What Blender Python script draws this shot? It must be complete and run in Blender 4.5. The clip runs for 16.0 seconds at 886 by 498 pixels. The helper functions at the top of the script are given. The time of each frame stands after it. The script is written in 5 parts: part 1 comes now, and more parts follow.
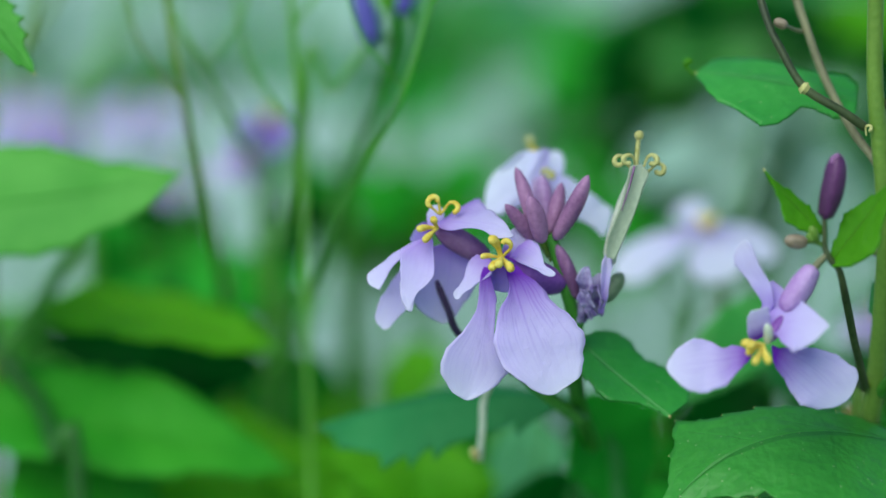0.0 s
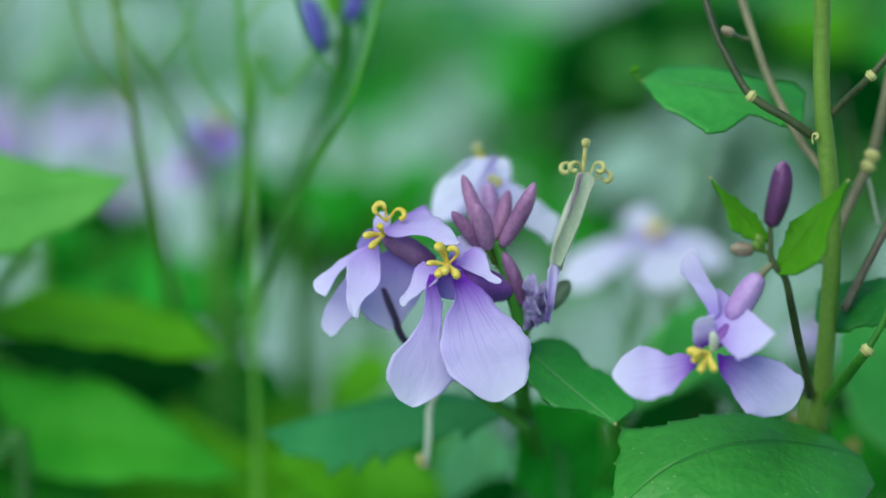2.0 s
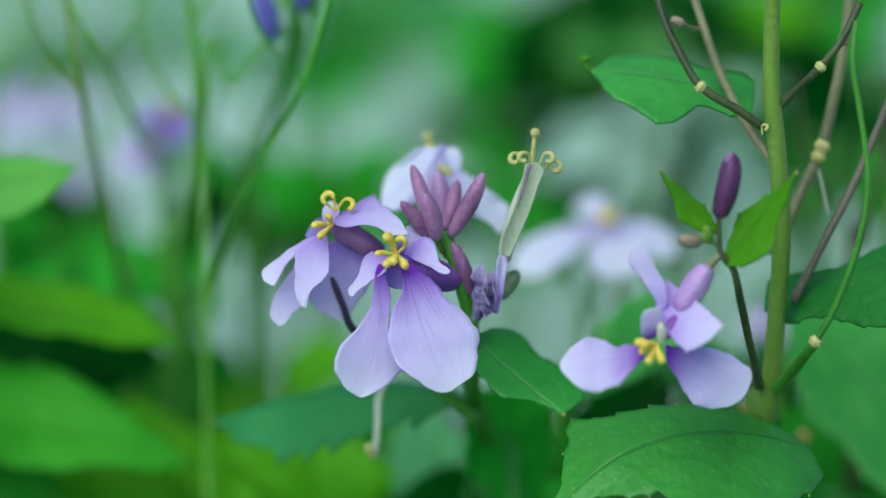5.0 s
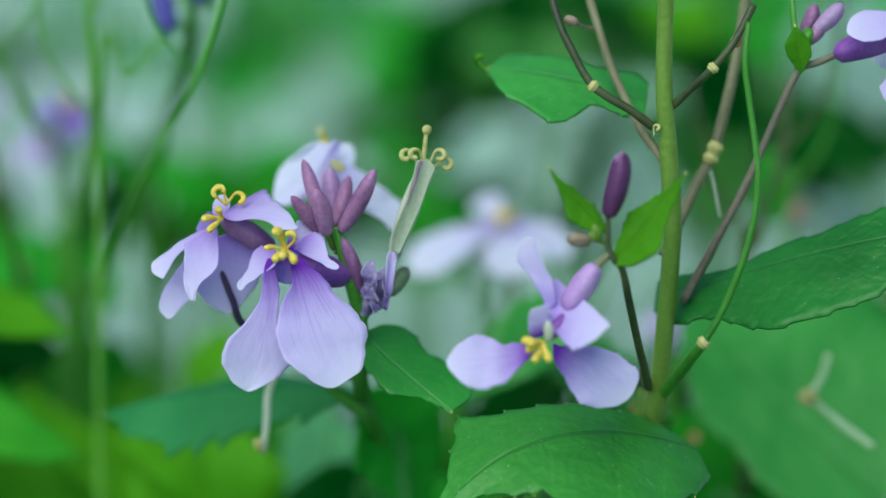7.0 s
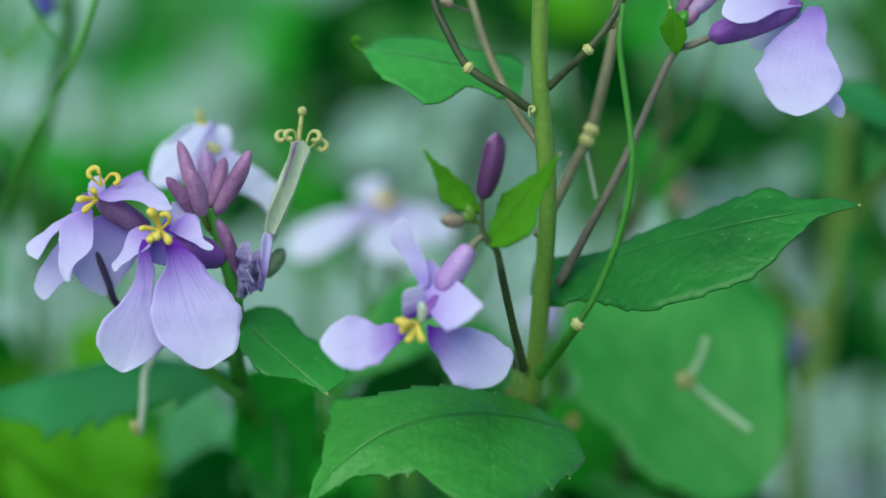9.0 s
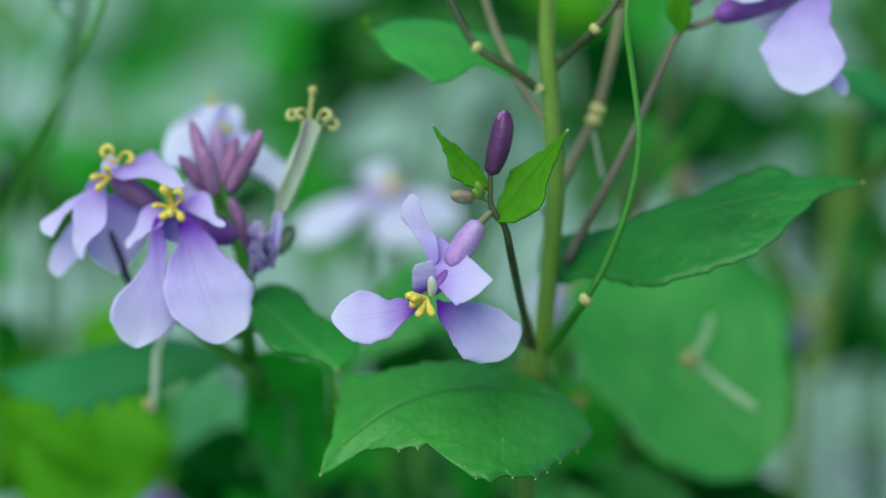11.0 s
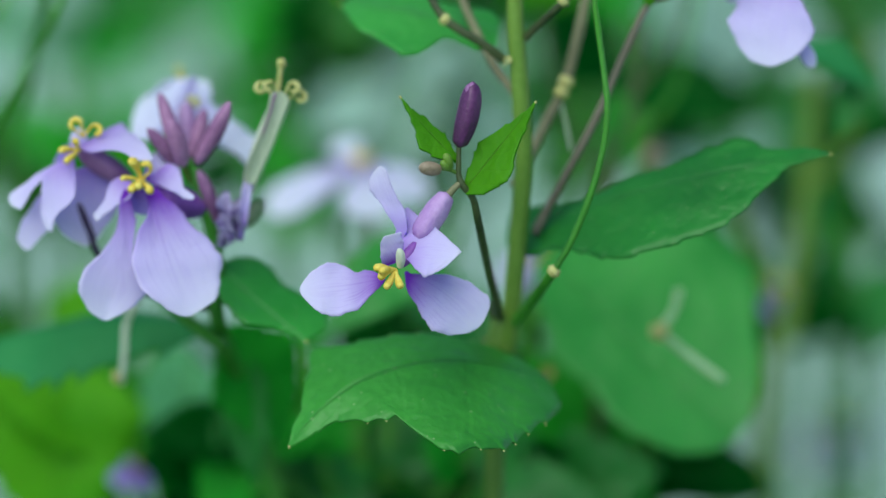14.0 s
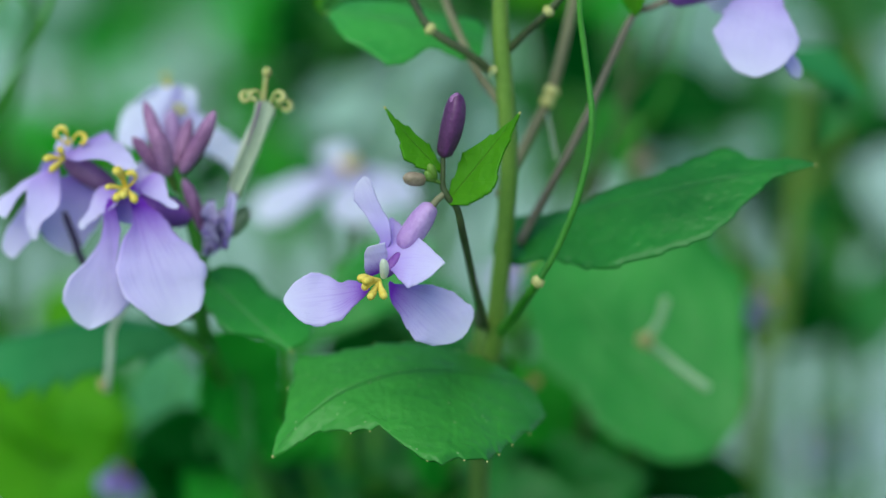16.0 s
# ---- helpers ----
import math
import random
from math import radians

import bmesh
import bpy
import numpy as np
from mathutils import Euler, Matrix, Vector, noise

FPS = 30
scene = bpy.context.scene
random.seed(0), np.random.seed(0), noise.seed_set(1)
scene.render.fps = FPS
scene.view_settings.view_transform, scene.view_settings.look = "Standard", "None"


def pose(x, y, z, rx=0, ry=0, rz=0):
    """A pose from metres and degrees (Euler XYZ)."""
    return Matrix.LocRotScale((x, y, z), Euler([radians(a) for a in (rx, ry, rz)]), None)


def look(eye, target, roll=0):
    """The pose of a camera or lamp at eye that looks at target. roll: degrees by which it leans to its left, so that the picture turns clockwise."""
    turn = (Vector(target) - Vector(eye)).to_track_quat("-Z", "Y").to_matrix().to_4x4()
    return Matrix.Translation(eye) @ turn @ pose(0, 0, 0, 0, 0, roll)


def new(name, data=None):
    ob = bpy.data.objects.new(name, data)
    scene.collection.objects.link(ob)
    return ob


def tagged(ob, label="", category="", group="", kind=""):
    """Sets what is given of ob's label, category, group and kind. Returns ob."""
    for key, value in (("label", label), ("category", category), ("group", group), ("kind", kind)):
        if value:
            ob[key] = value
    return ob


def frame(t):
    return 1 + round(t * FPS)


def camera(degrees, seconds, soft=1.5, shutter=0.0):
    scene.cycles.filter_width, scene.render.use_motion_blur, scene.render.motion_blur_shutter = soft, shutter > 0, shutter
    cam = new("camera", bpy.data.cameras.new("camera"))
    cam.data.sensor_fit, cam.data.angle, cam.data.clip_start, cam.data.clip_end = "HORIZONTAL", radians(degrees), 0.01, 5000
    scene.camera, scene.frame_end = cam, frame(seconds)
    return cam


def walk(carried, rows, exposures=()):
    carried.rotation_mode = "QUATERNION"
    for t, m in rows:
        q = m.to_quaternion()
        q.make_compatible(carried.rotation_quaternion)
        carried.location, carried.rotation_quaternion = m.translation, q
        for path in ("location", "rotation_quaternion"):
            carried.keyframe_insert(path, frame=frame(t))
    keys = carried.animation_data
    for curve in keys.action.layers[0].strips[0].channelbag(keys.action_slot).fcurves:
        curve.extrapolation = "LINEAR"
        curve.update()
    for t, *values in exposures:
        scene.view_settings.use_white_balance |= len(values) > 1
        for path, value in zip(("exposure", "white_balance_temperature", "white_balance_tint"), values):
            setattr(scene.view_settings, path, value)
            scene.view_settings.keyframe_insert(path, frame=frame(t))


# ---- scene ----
# A clump of violet cress in flower, close up; the camera turns slowly from one stalk to the next.
cam = camera(7.0, 16.0, soft=1.5)
cam.data.dof.use_dof = True
cam.data.dof.focus_distance = 0.9423
cam.data.dof.aperture_fstop = 6.6
ROWS = [
    (0.0, pose(-0.02562, -0.64731, 0.47683, 85.045, 1.316, 0.470)),
    (0.5, pose(-0.02641, -0.64741, 0.47576, 85.138, 1.286, 0.338)),
    (1.0, pose(-0.02183, -0.64723, 0.47776, 85.020, 1.292, 0.461)),
    (1.5, pose(-0.02396, -0.64716, 0.47856, 84.993, 1.231, 0.251)),
    (2.0, pose(-0.02231, -0.64727, 0.47733, 85.061, 1.133, 0.260)),
    (2.5, pose(-0.02085, -0.64730, 0.47697, 85.053, 1.161, 0.262)),
    (3.0, pose(-0.02088, -0.64738, 0.47603, 85.128, 1.148, 0.234)),
    (3.5, pose(-0.02285, -0.64733, 0.47666, 85.096, 1.165, 0.089)),
    (6.0, pose(-0.00877, -0.64467, 0.48411, 84.506, 0.673, 0.552)),
    (6.5, pose(-0.00642, -0.64492, 0.48124, 84.529, 0.288, 0.419)),
    (7.0, pose(-0.00372, -0.64508, 0.47942, 84.801, 0.065, 0.203)),
    (7.5, pose(0.00000, -0.64534, 0.47646, 84.999, -0.000, 0.000)),
    (8.0, pose(0.00474, -0.64492, 0.48124, 84.734, -0.272, 0.079)),
    (8.5, pose(0.00702, -0.64517, 0.47843, 84.784, -0.197, 0.023)),
    (9.0, pose(0.00709, -0.64561, 0.47337, 85.022, -0.046, -0.121)),
    (9.2, pose(0.00712, -0.64557, 0.47378, 85.002, 0.072, -0.152)),
    (11.3, pose(0.00175, -0.65998, 0.45831, 85.756, 0.016, -0.339)),
    (11.5, pose(0.00130, -0.66002, 0.45785, 85.753, 0.086, -0.371)),
    (12.0, pose(0.00188, -0.66006, 0.45738, 85.712, 0.103, -0.407)),
    (12.5, pose(0.00251, -0.65989, 0.45932, 85.568, -0.019, -0.376)),
    (13.0, pose(0.00270, -0.66007, 0.45729, 85.671, 0.207, -0.476)),
    (13.5, pose(0.00235, -0.66018, 0.45601, 85.741, 0.054, -0.458)),
    (14.0, pose(0.00410, -0.66004, 0.45759, 85.637, 0.050, -0.485)),
    (14.5, pose(0.00852, -0.65984, 0.45991, 85.478, -0.026, -0.220)),
    (15.0, pose(0.00833, -0.65964, 0.46214, 85.368, 0.015, -0.289)),
    (15.5, pose(0.01125, -0.65915, 0.46770, 85.066, -0.028, -0.093)),
    (16.0, pose(0.01122, -0.65940, 0.46491, 85.274, -0.104, -0.167)),
]
walk(cam, ROWS, exposures=[(0.0, 0.55, 6600, -12), (16.0, 0.55, 6600, -12)])

# ---- light: an overcast sky with a faint wide sun high up
world = bpy.data.worlds.new("sky")
world.use_nodes = True
scene.world = world
wt = world.node_tree
sky = wt.nodes.new("ShaderNodeTexSky")
sky.sky_type = 'NISHITA'
sky.sun_disc = False
sky.sun_elevation = radians(62)
sky.sun_rotation = radians(200)
sky.air_density = 0.8
sky.dust_density = 0.1
sky.ozone_density = 3.0
wt.links.new(sky.outputs[0], wt.nodes["Background"].inputs[0])
wt.nodes["Background"].inputs[1].default_value = 0.10
sun = new("sun", bpy.data.lights.new("sun", 'SUN'))
sun.data.energy = 2.2
sun.data.angle = radians(60)
sun.data.color = (1.0, 0.97, 0.92)
sun.matrix_world = look((-0.7, -1.3, 2.1), (0.1, 0.4, 0.3))


# ---- materials
def nodes_of(name):
    m = bpy.data.materials.new(name)
    m.use_nodes = True
    m.node_tree.nodes.clear()
    return m, m.node_tree.nodes, m.node_tree.links


def math_node(n, l, op, a, b=None, c=None):
    k = n.new("ShaderNodeMath")
    k.operation = op
    for i, v in enumerate((a, b, c)):
        if v is None:
            continue
        if isinstance(v, (int, float)):
            k.inputs[i].default_value = v
        else:
            l.new(v, k.inputs[i])
    return k.outputs[0]


def ramp(n, l, fac, stops):
    k = n.new("ShaderNodeValToRGB")
    while len(k.color_ramp.elements) < len(stops):
        k.color_ramp.elements.new(0.5)
    for e, (p, c) in zip(k.color_ramp.elements, stops):
        e.position, e.color = p, (*c, 1)
    l.new(fac, k.inputs[0])
    return k.outputs[0]


def mix(n, l, fac, a, b, kind='MIX'):
    k = n.new("ShaderNodeMix")
    k.data_type, k.blend_type = 'RGBA', kind
    for i, v in ((0, fac), (6, a), (7, b)):
        if isinstance(v, (int, float)):
            k.inputs[i].default_value = v
        elif isinstance(v, tuple):
            k.inputs[i].default_value = (*v, 1)
        else:
            l.new(v, k.inputs[i])
    return k.outputs[2]


def noise_tex(n, l, scale, detail=3.0, stretch=None):
    k = n.new("ShaderNodeTexNoise")
    k.inputs["Scale"].default_value, k.inputs["Detail"].default_value = scale, detail
    c = n.new("ShaderNodeTexCoord")
    src = c.outputs["Object"]
    if stretch:
        mp = n.new("ShaderNodeMapping")
        mp.inputs["Scale"].default_value = stretch
        l.new(src, mp.inputs[0])
        src = mp.outputs[0]
    l.new(src, k.inputs["Vector"])
    return k.outputs[0]


def finish(n, l, colour, rough, through_light, tint, bump=None, bump_depth=0.0002, spec=0.4, sheen=0.0):
    p = n.new("ShaderNodeBsdfPrincipled")
    l.new(colour, p.inputs["Base Color"])
    p.inputs["Roughness"].default_value = rough
    p.inputs["Specular IOR Level"].default_value = spec
    p.inputs["Sheen Weight"].default_value = sheen
    o = n.new("ShaderNodeOutputMaterial")
    if bump is not None:
        b = n.new("ShaderNodeBump")
        b.inputs["Distance"].default_value = bump_depth
        b.inputs["Strength"].default_value = 0.6
        l.new(bump, b.inputs["Height"])
        l.new(b.outputs[0], p.inputs["Normal"])
    if through_light > 0:
        t = n.new("ShaderNodeBsdfTranslucent")
        l.new(mix(n, l, 1.0, colour, tint, 'MULTIPLY'), t.inputs["Color"])
        s = n.new("ShaderNodeMixShader")
        s.inputs[0].default_value = through_light
        l.new(p.outputs[0], s.inputs[1])
        l.new(t.outputs[0], s.inputs[2])
        l.new(s.outputs[0], o.inputs[0])
    else:
        l.new(p.outputs[0], o.inputs[0])


def uv_axes(n, l):
    u = n.new("ShaderNodeUVMap")
    u.uv_map = "uv"
    x = n.new("ShaderNodeSeparateXYZ")
    l.new(u.outputs[0], x.inputs[0])
    return x.outputs[0], x.outputs[1]


def leaf_material(name, dark, light, vein, rough=0.5, glow=0.22, veins=5.0, spots=0.0, spec=0.22):
    """Leaf skin: two-scale mottling, a pale midrib, side veins that run to the margin and fine quilting between them."""
    m, n, l = nodes_of(name)
    s, v = uv_axes(n, l)
    a = math_node(n, l, 'ABSOLUTE', math_node(n, l, 'SUBTRACT', v, 0.5))
    wob = math_node(n, l, 'MULTIPLY', math_node(n, l, 'SUBTRACT', noise_tex(n, l, 90.0), 0.5), 0.10)
    run = math_node(n, l, 'ADD', math_node(n, l, 'SUBTRACT', s, math_node(n, l, 'MULTIPLY', a, 0.42)), wob)
    ph = math_node(n, l, 'FRACT', math_node(n, l, 'MULTIPLY', run, veins))
    side = math_node(n, l, 'ABSOLUTE', math_node(n, l, 'SUBTRACT', ph, 0.5))
    side_line = math_node(n, l, 'SUBTRACT', 1.0, math_node(n, l, 'MULTIPLY', side, 18.0))
    side_line = math_node(n, l, 'MAXIMUM', side_line, 0.0)
    mid_line = math_node(n, l, 'MAXIMUM', math_node(n, l, 'SUBTRACT', 1.0, math_node(n, l, 'MULTIPLY', a, 45.0)), 0.0)
    line = math_node(n, l, 'MINIMUM', math_node(n, l, 'ADD', math_node(n, l, 'MULTIPLY', side_line, 0.14), mid_line), 1.0)
    big = noise_tex(n, l, 60.0, 4.0)
    fine = noise_tex(n, l, 900.0, 3.0)
    col = ramp(n, l, math_node(n, l, 'ADD', math_node(n, l, 'MULTIPLY', big, 0.8), math_node(n, l, 'MULTIPLY', fine, 0.2)),
               [(0.3, dark), (0.72, light)])
    col = mix(n, l, math_node(n, l, 'MULTIPLY', line, 0.35), col, vein)
    if spots:
        vo = n.new("ShaderNodeTexVoronoi")
        vo.inputs["Scale"].default_value = 640.0
        tc = n.new("ShaderNodeTexCoord")
        l.new(tc.outputs["Object"], vo.inputs["Vector"])
        dot = math_node(n, l, 'LESS_THAN', vo.outputs["Distance"], spots)
        col = mix(n, l, math_node(n, l, 'MULTIPLY', dot, 0.5), col, (0.5, 0.6, 0.35))
    quilt = noise_tex(n, l, 260.0, 2.0)
    h = math_node(n, l, 'ADD', math_node(n, l, 'MULTIPLY', fine, 0.2), math_node(n, l, 'MULTIPLY', quilt, 0.8))
    h = math_node(n, l, 'SUBTRACT', h, math_node(n, l, 'ADD', math_node(n, l, 'MULTIPLY', mid_line, 0.5), math_node(n, l, 'MULTIPLY', side_line, 0.05)))
    finish(n, l, col, rough, glow, (0.9, 1.0, 0.45), h, 0.0013, spec)
    return m


def petal_material(name, throat, blade, edge, glow=0.4):
    """Petal: deep violet claw paling into the blade, with fine fanned veins."""
    m, n, l = nodes_of(name)
    s, v = uv_axes(n, l)
    big = noise_tex(n, l, 120.0, 3.0)
    along = math_node(n, l, 'ADD', s, math_node(n, l, 'MULTIPLY', math_node(n, l, 'SUBTRACT', big, 0.5), 0.12))
    col = ramp(n, l, along, [(0.1, throat), (0.22, tuple(0.6 * a + 0.4 * b for a, b in zip(throat, blade))), (0.42, blade), (0.9, edge)])
    streak = n.new("ShaderNodeTexNoise")
    streak.inputs["Scale"].default_value = 1.0
    streak.inputs["Detail"].default_value = 2.0
    cb = n.new("ShaderNodeCombineXYZ")
    l.new(math_node(n, l, 'MULTIPLY', v, 26.0), cb.inputs[0])
    l.new(math_node(n, l, 'MULTIPLY', s, 2.2), cb.inputs[1])
    l.new(cb.outputs[0], streak.inputs["Vector"])
    fade = math_node(n, l, 'SUBTRACT', 1.15, s)
    thin = math_node(n, l, 'MULTIPLY', math_node(n, l, 'GREATER_THAN', streak.outputs[0], 0.56), fade)
    soft = math_node(n, l, 'MULTIPLY', fade, fade)
    col = mix(n, l, math_node(n, l, 'MULTIPLY', math_node(n, l, 'MULTIPLY', thin, soft), 0.38), col, throat)
    fine = noise_tex(n, l, 1500.0, 2.0)
    h = math_node(n, l, 'ADD', math_node(n, l, 'MULTIPLY', streak.outputs[0], 0.16), math_node(n, l, 'MULTIPLY', fine, 0.25))
    crinkle = noise_tex(n, l, 420.0, 3.0)
    h = math_node(n, l, 'ADD', h, math_node(n, l, 'MULTIPLY', crinkle, 1.2))
    finish(n, l, col, 0.6, glow, (1.0, 0.97, 1.0), h, 0.0004, 0.25, 0.15)
    return m


def skin_material(name, a, b, scale=300.0, rough=0.5, glow=0.0, stretch=(1, 1, 0.25), spec=0.4):
    """Stems, buds and other skins: streaked two-colour mottling."""
    m, n, l = nodes_of(name)
    big = noise_tex(n, l, scale, 4.0, stretch)
    fine = noise_tex(n, l, scale * 6, 2.0)
    f = math_node(n, l, 'ADD', math_node(n, l, 'MULTIPLY', big, 0.75), math_node(n, l, 'MULTIPLY', fine, 0.25))
    finish(n, l, ramp(n, l, f, [(0.34, a), (0.64, b)]), rough, glow, (1, 1, 0.8), fine, 0.0002, spec)
    return m


LEAF = leaf_material("leaf_green", (0.030, 0.19, 0.020), (0.085, 0.385, 0.050), (0.045, 0.24, 0.035), rough=0.42, spots=0.09, spec=0.45)
# darker copy of leaf_green for leaves of the same kind
LEAF_DARK = leaf_material("leaf_dark_green", (0.014, 0.125, 0.016), (0.042, 0.27, 0.036), (0.10, 0.38, 0.09), rough=0.42, spots=0.07, spec=0.45)
LEAF_TEAL = leaf_material("leaf_teal_green", (0.022, 0.16, 0.045), (0.06, 0.29, 0.095), (0.05, 0.28, 0.10), spec=0.12)
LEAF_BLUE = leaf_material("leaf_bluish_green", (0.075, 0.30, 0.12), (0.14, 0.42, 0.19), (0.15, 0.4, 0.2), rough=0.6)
# deep green leaf colour, darkened further with the shade between leaves
LEAF_DEEP_SHADE = leaf_material("leaf_deep_shade_green", (0.001, 0.036, 0.002), (0.004, 0.088, 0.006), (0.02, 0.13, 0.03), spec=0.06)
LEAF_FRESH = leaf_material("leaf_fresh", (0.058, 0.24, 0.006), (0.135, 0.40, 0.014), (0.3, 0.55, 0.1), veins=6.0, glow=0.4)
LEAF_YELLOW = leaf_material("leaf_yellow_green", (0.11, 0.44, 0.012), (0.22, 0.60, 0.03), (0.25, 0.6, 0.1), glow=0.5, spec=0.15)
LEAF_MID = leaf_material("leaf_mid_green", (0.024, 0.25, 0.014), (0.058, 0.41, 0.034), (0.15, 0.5, 0.1), spec=0.1)
LEAF_LIGHT = leaf_material("leaf_light_green", (0.07, 0.30, 0.035), (0.15, 0.45, 0.075), (0.04, 0.25, 0.03), veins=7.0)
LEAF_SOFT = leaf_material("leaf_soft_green", (0.036, 0.25, 0.032), (0.085, 0.40, 0.066), (0.06, 0.30, 0.06), rough=0.42, spots=0.07, spec=0.45)
LEAF_VIVID = leaf_material("leaf_vivid_green", (0.038, 0.28, 0.016), (0.095, 0.43, 0.035), (0.14, 0.5, 0.06), spec=0.12)
# pale leaf colour, brightened to stand in for haze and bright gaps behind
LEAF_PALE = leaf_material("leaf_pale_haze", (0.33, 0.51, 0.45), (0.48, 0.67, 0.61), (0.25, 0.45, 0.32), rough=0.65)
PETAL = petal_material("petal_lilac", (0.24, 0.03, 0.62), (0.70, 0.59, 0.95), (0.81, 0.76, 0.97))
PETAL_SOFT = petal_material("petal_soft_lilac", (0.50, 0.30, 0.84), (0.69, 0.585, 0.94), (0.80, 0.745, 0.96))
PETAL_PALE = petal_material("petal_pale", (0.55, 0.46, 0.84), (0.76, 0.74, 0.96), (0.83, 0.83, 0.97))
PETAL_DEEP = petal_material("petal_deep", (0.16, 0.04, 0.42), (0.36, 0.24, 0.72), (0.47, 0.38, 0.82))
SEPAL = skin_material("sepal_purple", (0.16, 0.055, 0.17), (0.45, 0.22, 0.43), 240.0, 0.55, 0.1, (1, 1, 0.3))
BUD_BLUE = skin_material("bud_blue_violet", (0.06, 0.05, 0.32), (0.16, 0.14, 0.55), 260.0, 0.5, 0.2)
SEPAL_LILAC = skin_material("sepal_lilac", (0.42, 0.20, 0.60), (0.66, 0.42, 0.82), 260.0, 0.5, 0.25)
SEPAL_DARK = skin_material("sepal_dark", (0.028, 0.010, 0.036), (0.125, 0.030, 0.135), 300.0, 0.4, 0.05)
SEPAL_VIOLET = skin_material("sepal_violet", (0.17, 0.04, 0.34), (0.34, 0.13, 0.52), 260.0, 0.5, 0.2)
SEPAL_PINK = skin_material("sepal_mauve", (0.36, 0.18, 0.44), (0.55, 0.38, 0.64), 260.0, 0.5, 0.2)
ANTHER = skin_material("anther_yellow", (0.72, 0.48, 0.05), (0.95, 0.78, 0.2), 900.0, 0.7, 0.15, (1, 1, 1), 0.2)
STEM = skin_material("stem_green", (0.085, 0.175, 0.016), (0.175, 0.28, 0.045), 220.0, 0.45)
STEM_BRIGHT = skin_material("stem_bright_green", (0.035, 0.17, 0.012), (0.09, 0.30, 0.03), 220.0, 0.4)
STEM_POD = skin_material("stem_pod_green", (0.02, 0.12, 0.008), (0.06, 0.23, 0.02), 220.0, 0.42)
STEM_MAUVE = skin_material("stem_mauve_brown", (0.09, 0.075, 0.06), (0.20, 0.17, 0.13), 240.0, 0.5)
STEM_DARK = skin_material("stem_dark", (0.022, 0.032, 0.013), (0.075, 0.095, 0.035), 240.0, 0.45)
STEM_BROWN = skin_material("stem_brown", (0.12, 0.11, 0.06), (0.25, 0.23, 0.13), 240.0, 0.5)
PEDICEL_VIOLET = skin_material("pedicel_violet", (0.012, 0.008, 0.03), (0.05, 0.025, 0.08), 240.0, 0.45)
SCAR = skin_material("node_scar", (0.45, 0.40, 0.13), (0.66, 0.62, 0.28), 900.0, 0.7, 0.1, (1, 1, 1))
SHEATH_GREY = skin_material("spent_sheath_grey", (0.40, 0.46, 0.34), (0.62, 0.66, 0.54), 300.0, 0.5, 0.35)
SHEATH = skin_material("spent_sheath", (0.62, 0.65, 0.54), (0.86, 0.86, 0.80), 300.0, 0.5, 0.35)
WITHERED = skin_material("withered_petal", (0.12, 0.06, 0.28), (0.52, 0.45, 0.72), 700.0, 0.75, 0.2, (1, 1, 1))
BUD_GREY = skin_material("bud_grey_green", (0.09, 0.15, 0.07), (0.24, 0.30, 0.19), 300.0, 0.6, 0.1)
SEPAL_ROSE = skin_material("sepal_rose_violet", (0.22, 0.07, 0.26), (0.46, 0.23, 0.47), 260.0, 0.5, 0.2)
STEM_LIGHT = skin_material("stem_light_green", (0.11, 0.33, 0.03), (0.19, 0.45, 0.07), 220.0, 0.45, 0.1)
DRY_PALE = skin_material("pale_dry_stalk", (0.5, 0.7, 0.40), (0.76, 0.9, 0.6), 300.0, 0.5, 0.3)
STEM_DEEP = skin_material("stem_deep_green", (0.012, 0.07, 0.006), (0.03, 0.13, 0.012), 220.0, 0.45)
DRY = skin_material("dry_brown", (0.3, 0.18, 0.06), (0.5, 0.36, 0.16), 700.0, 0.8, 0.1, (1, 1, 1))
BRACT_BUD = skin_material("young_bud", (0.2, 0.15, 0.1), (0.4, 0.3, 0.24), 700.0, 0.6, 0.1, (1, 1, 1))


# ---- builders (lengths and places in millimetres)
MM = 0.001


def vec(p):
    return np.array(p, dtype=float)


def unit(a):
    return a / max(np.linalg.norm(a), 1e-9)


def thing(name, base, label, category, group="", kind=""):
    ob = new(name)
    ob.empty_display_size = 0.01
    ob.location = [c * MM for c in base]
    return tagged(ob, label, category, group, kind)


def link_part(name, mesh, material, parent, label=""):
    """Links a mesh, given in world places, as one part under a thing or a part."""
    mesh.materials.append(material)
    mesh.polygons.foreach_set("use_smooth", [True] * len(mesh.polygons))
    ob = new(name, mesh)
    if parent is not None:
        ob.parent = parent
        if parent.type == 'EMPTY':
            ob.matrix_parent_inverse = Matrix.Translation(parent.location).inverted()
    if label:
        ob["label"] = label
    return ob


